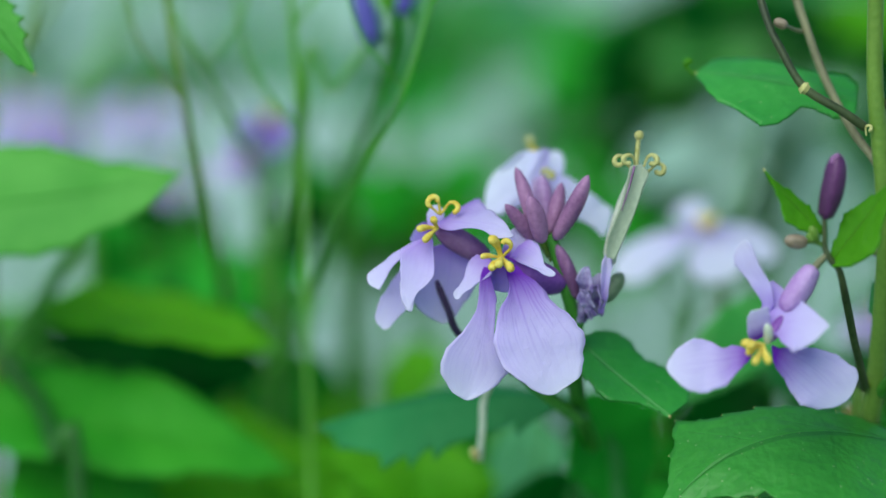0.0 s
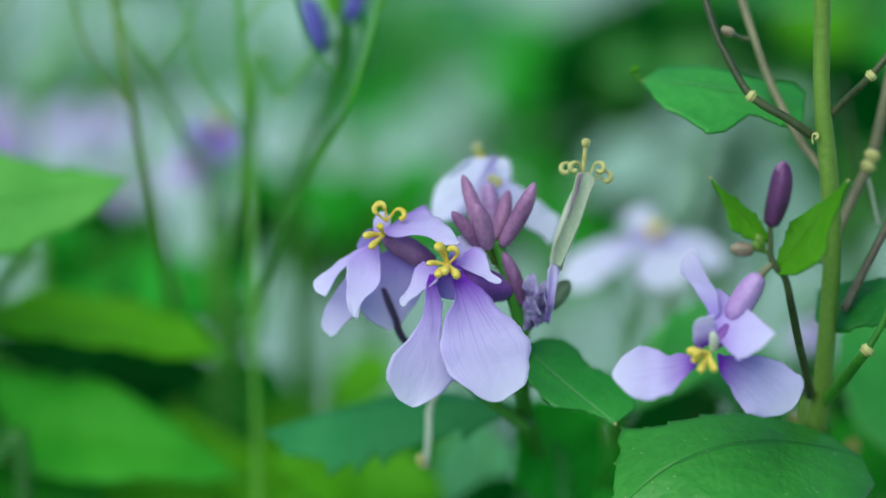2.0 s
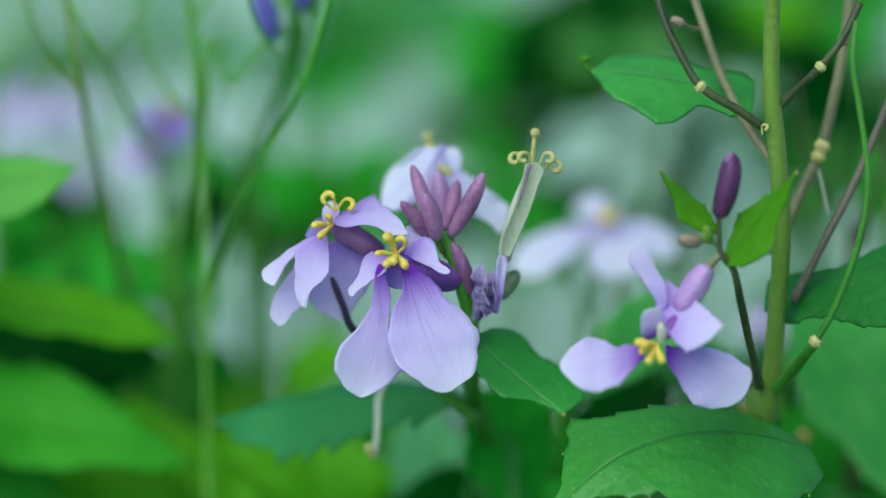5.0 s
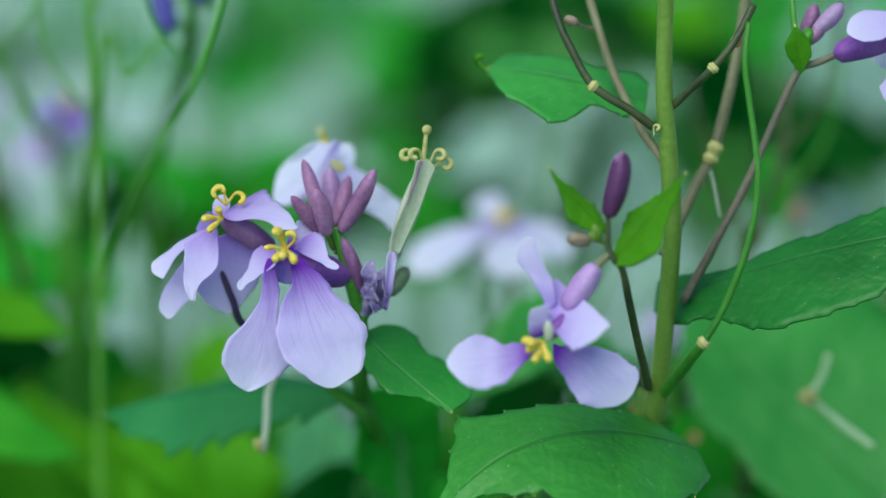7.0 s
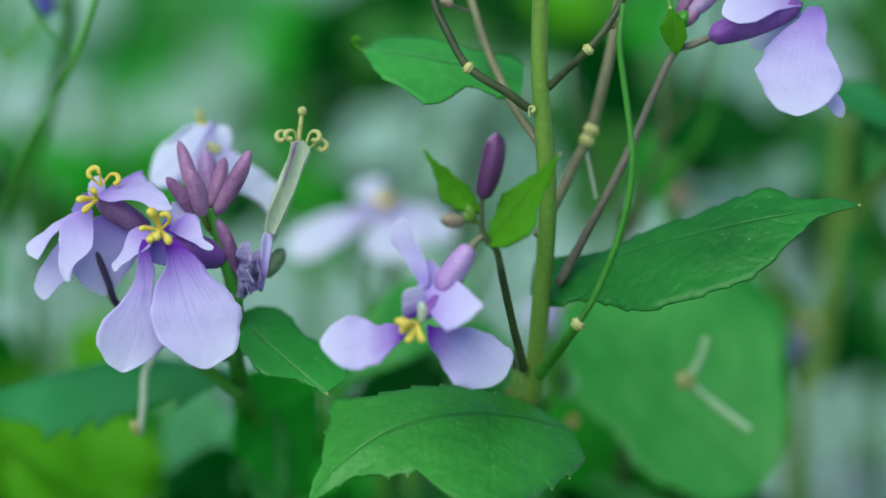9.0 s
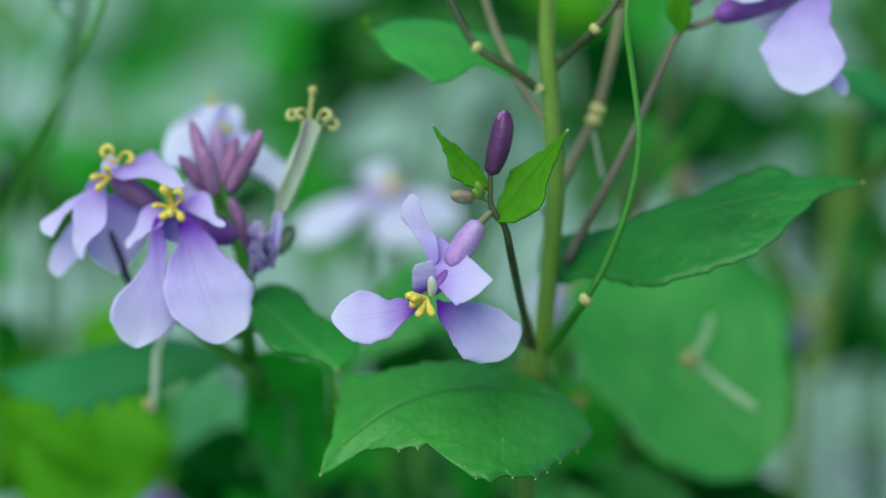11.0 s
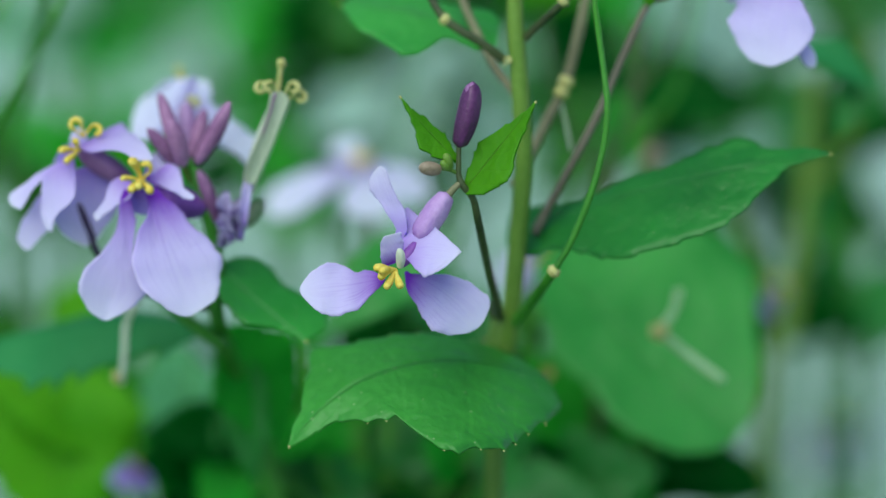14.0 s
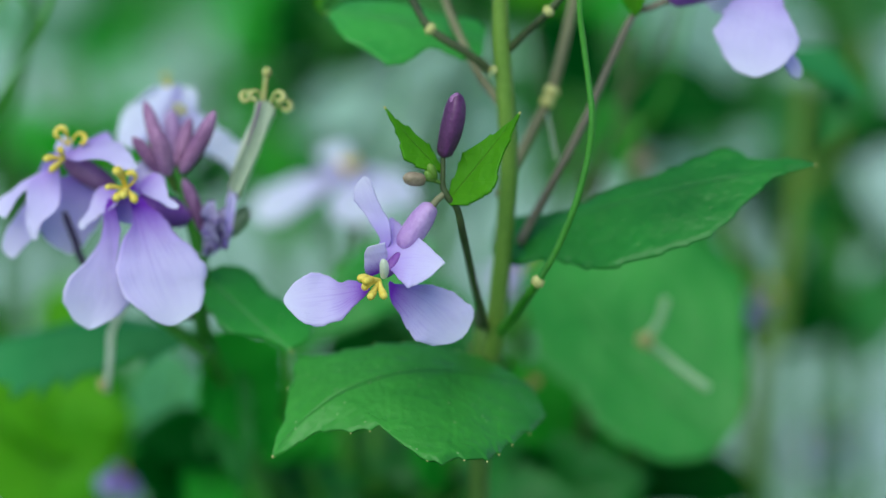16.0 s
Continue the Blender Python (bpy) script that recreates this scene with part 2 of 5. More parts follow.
def sheet(name, grid, thick):
    """A closed thin body over a grid of places: two skins and a rim, with the grid's axes as uv."""
    nu, nv = grid.shape[:2]
    du = np.gradient(grid, axis=0)
    dv = np.gradient(grid, axis=1)
    nrm = np.cross(du, dv)
    nrm /= np.maximum(np.linalg.norm(nrm, axis=2, keepdims=True), 1e-9)
    top, low = grid + nrm * thick / 2, grid - nrm * thick / 2
    verts = np.concatenate([top.reshape(-1, 3), low.reshape(-1, 3)]) * MM
    k = nu * nv
    idx = np.arange(k).reshape(nu, nv)
    q = np.stack([idx[:-1, :-1], idx[1:, :-1], idx[1:, 1:], idx[:-1, 1:]], -1).reshape(-1, 4)
    faces = np.concatenate([q, q[:, ::-1] + k])
    rim = np.concatenate([idx[0, :], idx[1:, -1], idx[-1, -2::-1], idx[-2:0:-1, 0]])
    nxt = np.roll(rim, -1)
    faces = np.concatenate([faces, np.stack([rim, nxt, nxt + k, rim + k], -1)])
    me = bpy.data.meshes.new(name)
    me.from_pydata(verts.tolist(), [], faces.tolist())
    uv = me.uv_layers.new(name="uv")
    li = np.empty(len(me.loops), dtype=np.int32)
    me.loops.foreach_get("vertex_index", li)
    li = li % k
    uv.data.foreach_set("uv", np.stack([(li // nv) / (nu - 1), (li % nv) / (nv - 1)], -1).ravel())
    return me


def bezier(a, b, c, s):
    s = s[:, None]
    return (1 - s) ** 2 * a + 2 * s * (1 - s) * b + s ** 2 * c


def blade_grid(base, tip, width, face, profile, bow, fold, ripple, seed, nu, nv, teeth=0, tooth=0.0, skew=0.0, twist=0.0, cup=0.0, asym=(1, 1), edges=None, sweep=0.0):
    """Places of a leaf or petal: a bowed spine from base to tip, widths by the profile, folded along the midrib and rippled."""
    rng = np.random.RandomState(seed)
    a, c = vec(base), vec(tip)
    face = unit(vec(face))
    size = np.linalg.norm(c - a)
    s = np.linspace(0, 1, nu)
    s = s + 0.06 * np.sin(2 * np.pi * s) * -0.5 if teeth else 0.5 - 0.5 * np.cos(np.pi * (0.12 + 0.88 * s))
    s = (s - s[0]) / (s[-1] - s[0])
    mid = (a + c) / 2 + face * bow * size
    side0 = unit(np.cross(c - a, face))
    mid = mid + side0 * skew * size
    spine = bezier(a, mid, c, s)
    tan = np.gradient(spine, axis=0)
    tan /= np.linalg.norm(tan, axis=1, keepdims=True)
    side = np.cross(tan, face[None])
    side /= np.linalg.norm(side, axis=1, keepdims=True)
    up = np.cross(side, tan)
    ang = twist * (s - 0.3)
    side, up = side * np.cos(ang)[:, None] + up * np.sin(ang)[:, None], up * np.cos(ang)[:, None] - side * np.sin(ang)[:, None]
    w = profile(s) * width / 2
    v = np.linspace(-1, 1, nv)
    grid = np.zeros((nu, nv, 3))
    p1, p2, p3 = rng.uniform(0, 6.28, 3)
    for j, x in enumerate(v):
        ww = np.interp(s, edges[0], edges[1] if x < 0 else edges[2]) if edges else w.copy()
        back = sweep * (1 - s) * abs(x) * ww if x < 0 else 0 * s
        if teeth:
            saw = (s * teeth + (0.35 if x > 0 else 0.0) + 0.45 * np.sin(s * 7 + p1) + 0.2 * np.sin(s * 17 + p3)) % 1.0
            saw = saw ** 2.2
            ww = ww * (1 + (0.06 * np.sin(s * 8 + p2 + x) + 0.04 * np.sin(s * 19 + p3)) * abs(x))
            ww = ww + tooth * (saw - 0.4) * max(0, (abs(x) - 0.72) / 0.28) * np.minimum(1, w / (0.25 * width + 1e-6))
        else:
            ww = ww * (1 + 0.035 * np.sin(s * 11 + p1 * (1 if x > 0 else 2)) * abs(x) + 0.025 * np.sin(s * 27 + p2 + 3 * x) * abs(x) + 0.014 * np.sin(s * 61 + p3 + 2 * x) * abs(x) ** 4)
        if x > 0:
            ww = ww * (asym[0] + (asym[1] - asym[0]) * s)
        lift = fold * abs(x) * ww + cup * x * x * ww
        lift = lift + ripple * width * 0.5 * abs(x) ** 1.5 * np.sin(s * 9.0 + p2 + 1.3 * x) * np.minimum(1, 3 * s)
        lift = lift + ripple * width * 0.22 * abs(x) * np.sin(s * 21.0 + p3 + 2 * x)
        grid[:, j] = spine + side * (x * ww)[:, None] + up * lift[:, None] - tan * back[:, None]
    return grid


def ovate(peak=0.35, point=1.15, stalk=0.0):
    """Leaf outline: broadest at peak, drawn out to a point."""
    def f(s):
        q = np.clip((s - stalk) / (1 - stalk), 0, 1)
        rise = np.sin(np.pi / 2 * np.clip(q / peak, 0, 1)) ** 0.75
        x = np.clip((q - peak) / (1 - peak), 0, 1)
        out = rise * np.maximum((1 - x) * (1 + 0.85 * x), 0) ** (0.9 * point)
        return np.maximum(out, 0.03 * (1 - s)) + 0.004
    return f


def clawed(claw=0.3, neck=0.17):
    """Petal outline: a narrow claw that opens into a broad rounded blade."""
    def f(s):
        grow = np.clip((s - claw * 0.55) / (0.66 - claw * 0.55), 0, 1)
        grow = grow * grow * (3 - 2 * grow)
        end = np.clip((s - 0.66) / 0.34, 0, 1)
        return (neck + (1 - neck) * grow) * np.sqrt(np.maximum(1 - end ** 2.3, 0.0)) + 0.012
    return f


SEED = [10]


def next_seed():
    SEED[0] += 1
    return SEED[0]


def leaf(parent, base, tip, width, material=None, face=(0, -0.5, 0.85), bow=0.05, fold=0.18, ripple=0.05, teeth=11, tooth=1.2,
         skew=0.0, peak=0.38, label="", near=True, twist=0.0, stalk=0.0, name="leaf", thick=0.3, asym=(1, 1), edges=None, sweep=0.0, glands=False):
    g = blade_grid(base, tip, width, face, ovate(peak, 1.15, stalk), bow, fold, ripple, next_seed(), 128 if near else 40, 17 if near else 9,
                   teeth, tooth, skew, twist, 0.0, asym, edges, sweep)
    ob = link_part(name, sheet(name, g, thick), material or LEAF, parent, label)
    if near and parent is not None and parent.type == 'EMPTY':
        nv = g.shape[1] // 2
        rib = g[2:-6:6, nv] - unit(vec(face)) * 0.42
        tube("midrib", rib.tolist(), 0.25, 0.1, material or LEAF, ob, 6)
        end = g[-1, nv]
        pod("tip_gland", end - unit(end - g[-8, nv]) * 0.2, end + unit(end - g[-8, nv]) * 0.3, 0.34, SCAR, ob, 0.0)
        for col in (0, -1) if glands else ():
            rim, mid = g[:, col], g[:, nv]
            reach = np.linalg.norm(rim - mid, axis=1)
            proud = reach - np.convolve(np.pad(reach, 6, mode="edge"), np.ones(13) / 13, "valid")
            for k in range(6, len(rim) - 6):
                if proud[k] > 0.2 and proud[k] == proud[k - 4:k + 5].max():
                    out = unit(rim[k] - mid[k])
                    pod("tooth_gland", rim[k] - out * 0.12, rim[k] + out * 0.2, 0.19, SCAR, ob, 0.0, "", 0.0, 0.75, 6)
    return ob


def petal(parent, base, tip, width, material=None, face=(0, -1, 0.25), bow=0.08, fold=0.0, ripple=0.06, claw=0.3, neck=0.17, cup=0.05,
          skew=0.0, twist=0.0, label="", edges=None, name="petal"):
    g = blade_grid(base, tip, width, face, clawed(claw, neck), bow, fold, ripple, next_seed(), 44, 17, 0, 0, skew, twist, cup, edges=edges)
    return link_part(name, sheet(name, g, 0.18), material or PETAL, parent, label)


def spline(points, per=8):
    """A smooth line through the places."""
    p = np.array(points, dtype=float)
    if len(p) == 2:
        return np.linspace(p[0], p[1], per + 1)
    p = np.concatenate([[2 * p[0] - p[1]], p, [2 * p[-1] - p[-2]]])
    out = []
    for i in range(1, len(p) - 2):
        for k in range(per):
            t = k / per
            a, b, c, d = p[i - 1], p[i], p[i + 1], p[i + 2]
            out.append(0.5 * (2 * b + (c - a) * t + (2 * a - 5 * b + 4 * c - d) * t * t + (3 * b - a - 3 * c + d) * t ** 3))
    out.append(p[-2])
    return np.array(out)


def tube_mesh(name, line, radii, sides=10, ridge=0.0, ribs=4):
    line = np.array(line, dtype=float)
    n = len(line)
    tan = np.gradient(line, axis=0)
    tan /= np.maximum(np.linalg.norm(tan, axis=1, keepdims=True), 1e-9)
    ref = np.array([0.13, -1.0, 0.21]) if abs(unit(tan[0])[1]) < 0.9 else np.array([0.0, 0.2, 1.0])
    a = np.zeros((n, 3))
    prev = ref
    for i in range(n):
        prev = unit(prev - tan[i] * np.dot(prev, tan[i]))
        a[i] = prev
    b = np.cross(tan, a)
    th = np.linspace(0, 2 * np.pi, sides, endpoint=False)
    wob = 1 + ridge * np.abs(np.cos(th * ribs / 2))
    ring = a[:, None] * np.cos(th)[None, :, None] + b[:, None] * np.sin(th)[None, :, None]
    v = (line[:, None] + ring * (np.array(radii)[:, None] * wob[None])[..., None]).reshape(-1, 3)
    v = np.concatenate([v, line[:1], line[-1:]]) * MM
    faces = []
    for i in range(n - 1):
        for j in range(sides):
            k = (j + 1) % sides
            faces.append((i * sides + j, i * sides + k, (i + 1) * sides + k, (i + 1) * sides + j))
    for j in range(sides):
        k = (j + 1) % sides
        faces.append((n * sides, k, j))
        faces.append((n * sides + 1, (n - 1) * sides + j, (n - 1) * sides + k))
    me = bpy.data.meshes.new(name)
    me.from_pydata(v.tolist(), [], faces)
    return me


def tube(name, points, r0, r1, material, parent, sides=10, label="", wobble=0.04):
    line = spline(points)
    s = np.linspace(0, 1, len(line))
    rad = (r0 + (r1 - r0) * s) * (1 + wobble * np.sin(s * 23 + len(points)))
    return link_part(name, tube_mesh(name, line, rad, sides), material, parent, label)


def pod(name, base, tip, width, material, parent, ridge=0.12, label="", bend=0.04, blunt=0.75, sides=16):
    """A bud, calyx or seed: a ribbed spindle from base to tip."""
    a, b = vec(base), vec(tip)
    s = np.linspace(0, 1, 18)
    line = a + (b - a) * s[:, None] + np.array([bend, -bend, 0]) * np.linalg.norm(b - a) * np.sin(np.pi * s)[:, None]
    grow = 0.6 + 0.4 * np.sin(np.pi / 2 * np.minimum(1, s / 0.45))
    end = np.maximum(1 - np.clip((s - 0.5) / 0.5, 0, 1) ** (2.6 * blunt / 0.75), 0) ** 0.62
    rad = width / 2 * (grow * end * np.minimum(1, (s + 0.012) / 0.07) ** 0.5 + 0.02)
    return link_part(name, tube_mesh(name, line, rad, sides, ridge), material, parent, label)


def ring(at, axis, radius, material, parent, label="pale scar ring at the node"):
    """The swollen scar at a stem node, with uneven lips."""
    a = unit(vec(axis))
    s = np.linspace(-1, 1, 9)
    line = vec(at) + a * (s * radius * 0.75)[:, None]
    rad = radius * (0.7 + 0.35 * np.sqrt(np.maximum(0, 1 - s * s)) + 0.12 * np.cos(s * 6))
    return link_part("node_scar", tube_mesh("node_scar", line, rad, 12, 0.12, 5), material, parent, label)


def curl(name, base, way, size, radius, material, parent, side=1.0, turn=5.0, label=""):
    """A filament that rises and rolls back on itself, as spent anthers do."""
    a, w = vec(base), unit(vec(way))
    out = unit(np.cross(w, [0, -1, 0.15])) * side
    pts = [a, a + w * size * 0.5]
    c = a + w * size * 0.62 + out * size * 0.28
    for k in range(9):
        th = turn * k / 8
        r = size * 0.28 * (1 - 0.045 * k)
        pts.append(c + r * (-out * math.cos(th) + w * math.sin(th)) + np.array([0, -0.03 * k * size, 0]))
    line = spline(pts, 4)
    s = np.linspace(0, 1, len(line))
    rad = radius * (0.55 + 0.55 * np.clip((s - 0.2) * 2.5, 0, 1)) * (1 - 0.25 * s ** 6)
    return link_part(name, tube_mesh(name, line, rad, 8, 0.1, 2), material, parent, label)


def stamens(parent, centre, ways, size, radius=0.45):
    for i, w in enumerate(ways):
        a, d = vec(centre), unit(vec(w))
        sag = np.array([0.12 if i % 2 else -0.12, -0.45, -0.1])
        pts = [a, a + d * size * 0.45, a + (d + sag * 0.35) * size * 0.8, a + (d * 0.95 + sag) * size * 0.95]
        line = spline(pts, 5)
        q = np.linspace(0, 1, len(line))
        rad = radius * (0.6 + 0.5 * np.clip((q - 0.25) * 3, 0, 1)) * np.sqrt(np.maximum(1 - np.clip((q - 0.8) / 0.2, 0, 1) ** 2, 0.05))
        link_part("stamen", tube_mesh("stamen", line, rad, 9, 0.15, 2), ANTHER, parent)


def plant(base, label, group="violet cress plants", name="flowering_plant", category="plant"):
    return thing(name, (base[0], base[1], 0.0), label, category, group)


def to_ground(p, lean=(0, 0)):
    """Places from a stem's lowest seen point down to the soil."""
    return [(p[0] + lean[0] * k, p[1] + lean[1] * k, p[2] * (1 - k) - 4 * (k == 1)) for k in (0.35, 0.7, 1.0)]


# ---- the ground
def build_ground():
    n = 60
    t = np.linspace(-1, 1, n)
    far = np.sign(t) * (np.abs(t) ** 4) * 400 + t * 3
    gx, gy = np.meshgrid(far, far, indexing="ij")
    gz = np.array([[noise.noise(Vector((x * 3.0, y * 3.0, 0))) * 0.012 * min(1.0, 3.0 / (abs(x) + abs(y) + 1)) - 0.012 for y in far] for x in far])
    me = bpy.data.meshes.new("ground")
    idx = np.arange(n * n).reshape(n, n)
    q = np.stack([idx[:-1, :-1], idx[1:, :-1], idx[1:, 1:], idx[:-1, 1:]], -1).reshape(-1, 4)
    me.from_pydata(np.stack([gx, gy, gz], -1).reshape(-1, 3).tolist(), [], q.tolist())
    # Pale teal base colour carries the bluish distant light between the plants.
    m, nn, l = nodes_of("path_and_soil_haze_tint")
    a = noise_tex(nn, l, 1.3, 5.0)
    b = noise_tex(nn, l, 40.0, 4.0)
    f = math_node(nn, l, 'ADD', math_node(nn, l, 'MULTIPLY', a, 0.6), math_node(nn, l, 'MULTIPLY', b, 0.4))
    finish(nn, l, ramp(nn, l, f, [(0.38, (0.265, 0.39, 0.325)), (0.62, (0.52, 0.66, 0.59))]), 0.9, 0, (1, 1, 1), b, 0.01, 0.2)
    tagged(link_part("ground", me, m, None), "ground between the plants, its pale teal standing in for distant light", "ground", "", "structure")


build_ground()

# ---- the flowering stalk with the open cluster
def build_cluster_plant():
    p = plant((-12.1, 316.7, 358.4), "violet cress stalk with a cluster of lilac flowers and purple buds")
    low = [(-14.5, 337.2, 360.6), (-12.6, 340.4, 355.5)]
    tube("stem", [(-21.3, 299.0, 396.4), (-20.3, 299.0, 393.6), (-19.2, 299.9, 389.1), (-17.9, 301.9, 382.9), (-18.2, 304.8, 376.6), (-17.2, 320.3, 369.2), (-14.5, 337.2, 360.6)] + low[1:] + to_ground(low[-1], (70, 20)),
         0.8, 1.4, STEM_BRIGHT, p, 12)

    # the foremost open flower
    f = pod("flower", (-19.9, 299.9, 389.7), (-26.6, 295.0, 392.3), 3.56, SEPAL_VIOLET, p, 0.15, "open lilac flower with yellow stamens and a purple calyx")
    petal(f, (-29.3, 294.0, 392.7), (-32.7, 290.5, 375.8), 9.5, face=(0.25, -1, -0.1), bow=0.05, skew=-0.071, cup=0.05, fold=0.0, ripple=0.05,
          edges=((0, 0.07, 0.14, 0.22, 0.32, 0.42, 0.52, 0.62, 0.72, 0.8, 0.87, 0.92, 0.96, 0.985, 1),
                (0.1, 0.3, 0.7, 1.3, 1.2, 1.3, 1.7, 2.4, 4.7, 3.9, 2.8, 1.9, 1.2, 0.7, 0.1),
                (0.7, 1.1, 1.2, 1.2, 1.3, 2.0, 2.9, 3.9, 4.8, 5.0, 4.4, 3.5, 2.7, 2.0, 0.1)))
    petal(f, (-26.7, 293.0, 392.8), (-21.1, 288.5, 376.5), 11.6, face=(0.3, -1, 0.25), bow=0.05, skew=0.095, cup=0.08, fold=0.0, ripple=0.05,
          edges=((0, 0.07, 0.14, 0.22, 0.32, 0.42, 0.52, 0.62, 0.72, 0.8, 0.87, 0.92, 0.96, 0.985, 1),
                (1.1, 1.8, 3.3, 4.1, 4.6, 5.3, 6.2, 6.8, 6.9, 6.5, 5.8, 5.0, 4.3, 3.7, 0.1),
                (0.4, 0.4, 0.4, 1.1, 3.2, 4.0, 4.8, 4.8, 4.4, 3.8, 3.0, 2.3, 1.6, 0.9, 0.1)))
    petal(f, (-26.5, 294.5, 394.0), (-20.8, 291.0, 391.7), 3.7, PETAL_SOFT, face=(0.3, -0.8, 0.6), bow=0.05, skew=-0.013, cup=0.15, fold=0.0, ripple=0.08,
          edges=((0, 0.1, 0.2, 0.32, 0.44, 0.56, 0.68, 0.78, 0.87, 0.93, 0.97, 1),
                (2.1, 3.5, 3.4, 3.1, 2.5, 1.7, 0.9, 0.5, 0.5, 0.5, 0.5, 0.1),
                (0.1, 0.1, 0.3, 0.4, 0.5, 0.6, 0.6, 0.6, 0.5, 0.5, 0.3, 0.1)))
    petal(f, (-29.0, 295.0, 393.6), (-33.6, 293.0, 388.7), 3.6, PETAL_SOFT, face=(-0.4, -0.9, 0.3), bow=0.05, skew=0.055, cup=0.1, fold=0.0, ripple=0.08,
          edges=((0, 0.1, 0.2, 0.32, 0.44, 0.56, 0.68, 0.78, 0.87, 0.93, 0.97, 1),
                (0.1, 1.1, 1.6, 1.7, 1.4, 1.1, 0.8, 0.5, 0.3, 0.3, 0.3, 0.1),
                (0.1, 2.0, 2.0, 1.8, 1.4, 1.0, 0.8, 0.8, 0.8, 0.7, 0.5, 0.1)))
    petal(f, (-26.5, 297.0, 393.2), (-24.0, 299.0, 396.5), 4.38, face=(0, -1, 0.3), bow=0.1, claw=0.1, neck=0.7, ripple=0.2)
    petal(f, (-27.0, 296.5, 392.6), (-27.5, 296.0, 389.3), 4.98, PETAL_DEEP, face=(0, -1, 0.1), bow=0.04, claw=0.1, neck=0.8, ripple=0.05)
    c = (-27.6, 292.3, 394.1)
    stamens(f, c, [(-0.32, -0.4, 1)], 3.5, 0.56)
    stamens(f, c, [(-1, -0.3, 0.22)], 2.7, 0.34)
    stamens(f, c, [(-0.55, -0.7, -0.45), (0.45, -0.6, -0.5), (-0.1, -0.8, -0.2)], 2.3, 0.5)
    curl("stamen", c, (0.75, -0.4, 0.75), 2.7, 0.36, ANTHER, f, -1, 3.6)

    # the flower that hangs to its side, with a long calyx
    f = pod("flower", (-29.4, 300.5, 393.4), (-36.3, 297.5, 397.9), 2.7, SEPAL_ROSE, p, 0.18, "open lilac flower seen from the side", 0.0)
    petal(f, (-36.9, 297.5, 396.8), (-44.9, 296.0, 390.6), 3.0, PETAL_SOFT, face=(-0.6, -0.8, 0.4), bow=0.05, skew=0.018, cup=0.1, fold=0.0, ripple=0.1,
          edges=((0, 0.1, 0.2, 0.32, 0.44, 0.56, 0.68, 0.78, 0.87, 0.93, 0.97, 1),
                (0.1, 0.1, 0.2, 0.2, 0.2, 0.3, 0.7, 1.1, 1.4, 1.6, 1.6, 0.1),
                (0.1, 0.3, 0.6, 0.8, 1.0, 1.1, 1.3, 1.4, 1.5, 1.4, 1.0, 0.1)))
    petal(f, (-37.0, 296.5, 396.8), (-40.0, 293.0, 387.4), 4.6, PETAL_SOFT, face=(-0.2, -1, 0.2), bow=0.05, skew=-0.092, cup=0.2, fold=0.0, ripple=0.1,
          edges=((0, 0.07, 0.14, 0.22, 0.32, 0.42, 0.52, 0.62, 0.72, 0.8, 0.87, 0.92, 0.96, 0.985, 1),
                (0.2, 0.6, 0.8, 1.0, 1.3, 1.6, 1.7, 1.3, 0.5, 0.2, 0.2, 0.4, 0.5, 0.5, 0.1),
                (0.3, 0.9, 1.8, 2.7, 3.1, 3.0, 2.8, 2.6, 2.3, 1.9, 1.5, 1.1, 0.6, 0.3, 0.1)))
    petal(f, (-38.1, 299.0, 395.2), (-43.3, 299.0, 384.4), 3.7, PETAL_SOFT, face=(-0.3, -1, 0.1), bow=0.05, skew=0.006, cup=0.05, fold=0.0, ripple=0.05,
          edges=((0, 0.1, 0.2, 0.32, 0.44, 0.56, 0.68, 0.78, 0.87, 0.93, 0.97, 1),
                (0.1, 0.3, 0.7, 1.0, 1.3, 1.7, 1.8, 1.4, 1.0, 0.8, 0.6, 0.1),
                (0.1, 0.4, 0.8, 1.2, 1.5, 1.7, 1.9, 2.0, 1.9, 1.6, 1.2, 0.1)))
    petal(f, (-34.5, 300.5, 395.6), (-35.7, 302.0, 384.8), 9.4, PETAL_SOFT, face=(0.25, -1, -0.1), bow=0.05, skew=-0.014, cup=0.05, fold=0.0, ripple=0.05,
          edges=((0, 0.1, 0.2, 0.32, 0.44, 0.56, 0.68, 0.78, 0.87, 0.93, 0.97, 1),
                (0.1, 4.5, 5.3, 4.8, 4.3, 3.7, 3.1, 2.5, 2.0, 1.6, 1.4, 0.1),
                (0.1, 3.9, 4.1, 4.3, 4.7, 5.0, 5.0, 4.1, 2.9, 1.8, 0.8, 0.1)))
    petal(f, (-36.1, 296.8, 398.1), (-26.0, 292.0, 397.0), 9.3, PETAL_SOFT, face=(0.1, -0.55, 0.85), bow=0.2, skew=0.08, cup=-0.1, fold=0.0, ripple=0.04,
          edges=((0, 0.07, 0.14, 0.22, 0.32, 0.42, 0.52, 0.62, 0.72, 0.8, 0.87, 0.92, 0.96, 0.985, 1),
                (8.9, 8.3, 7.7, 7.1, 6.3, 5.5, 4.6, 3.8, 2.9, 2.2, 1.6, 1.0, 0.5, 0.2, 0.1),
                (0.4, 0.6, 0.9, 1.1, 1.2, 0.9, 0.6, 0.7, 1.0, 1.2, 1.1, 0.9, 0.7, 0.6, 0.1)))
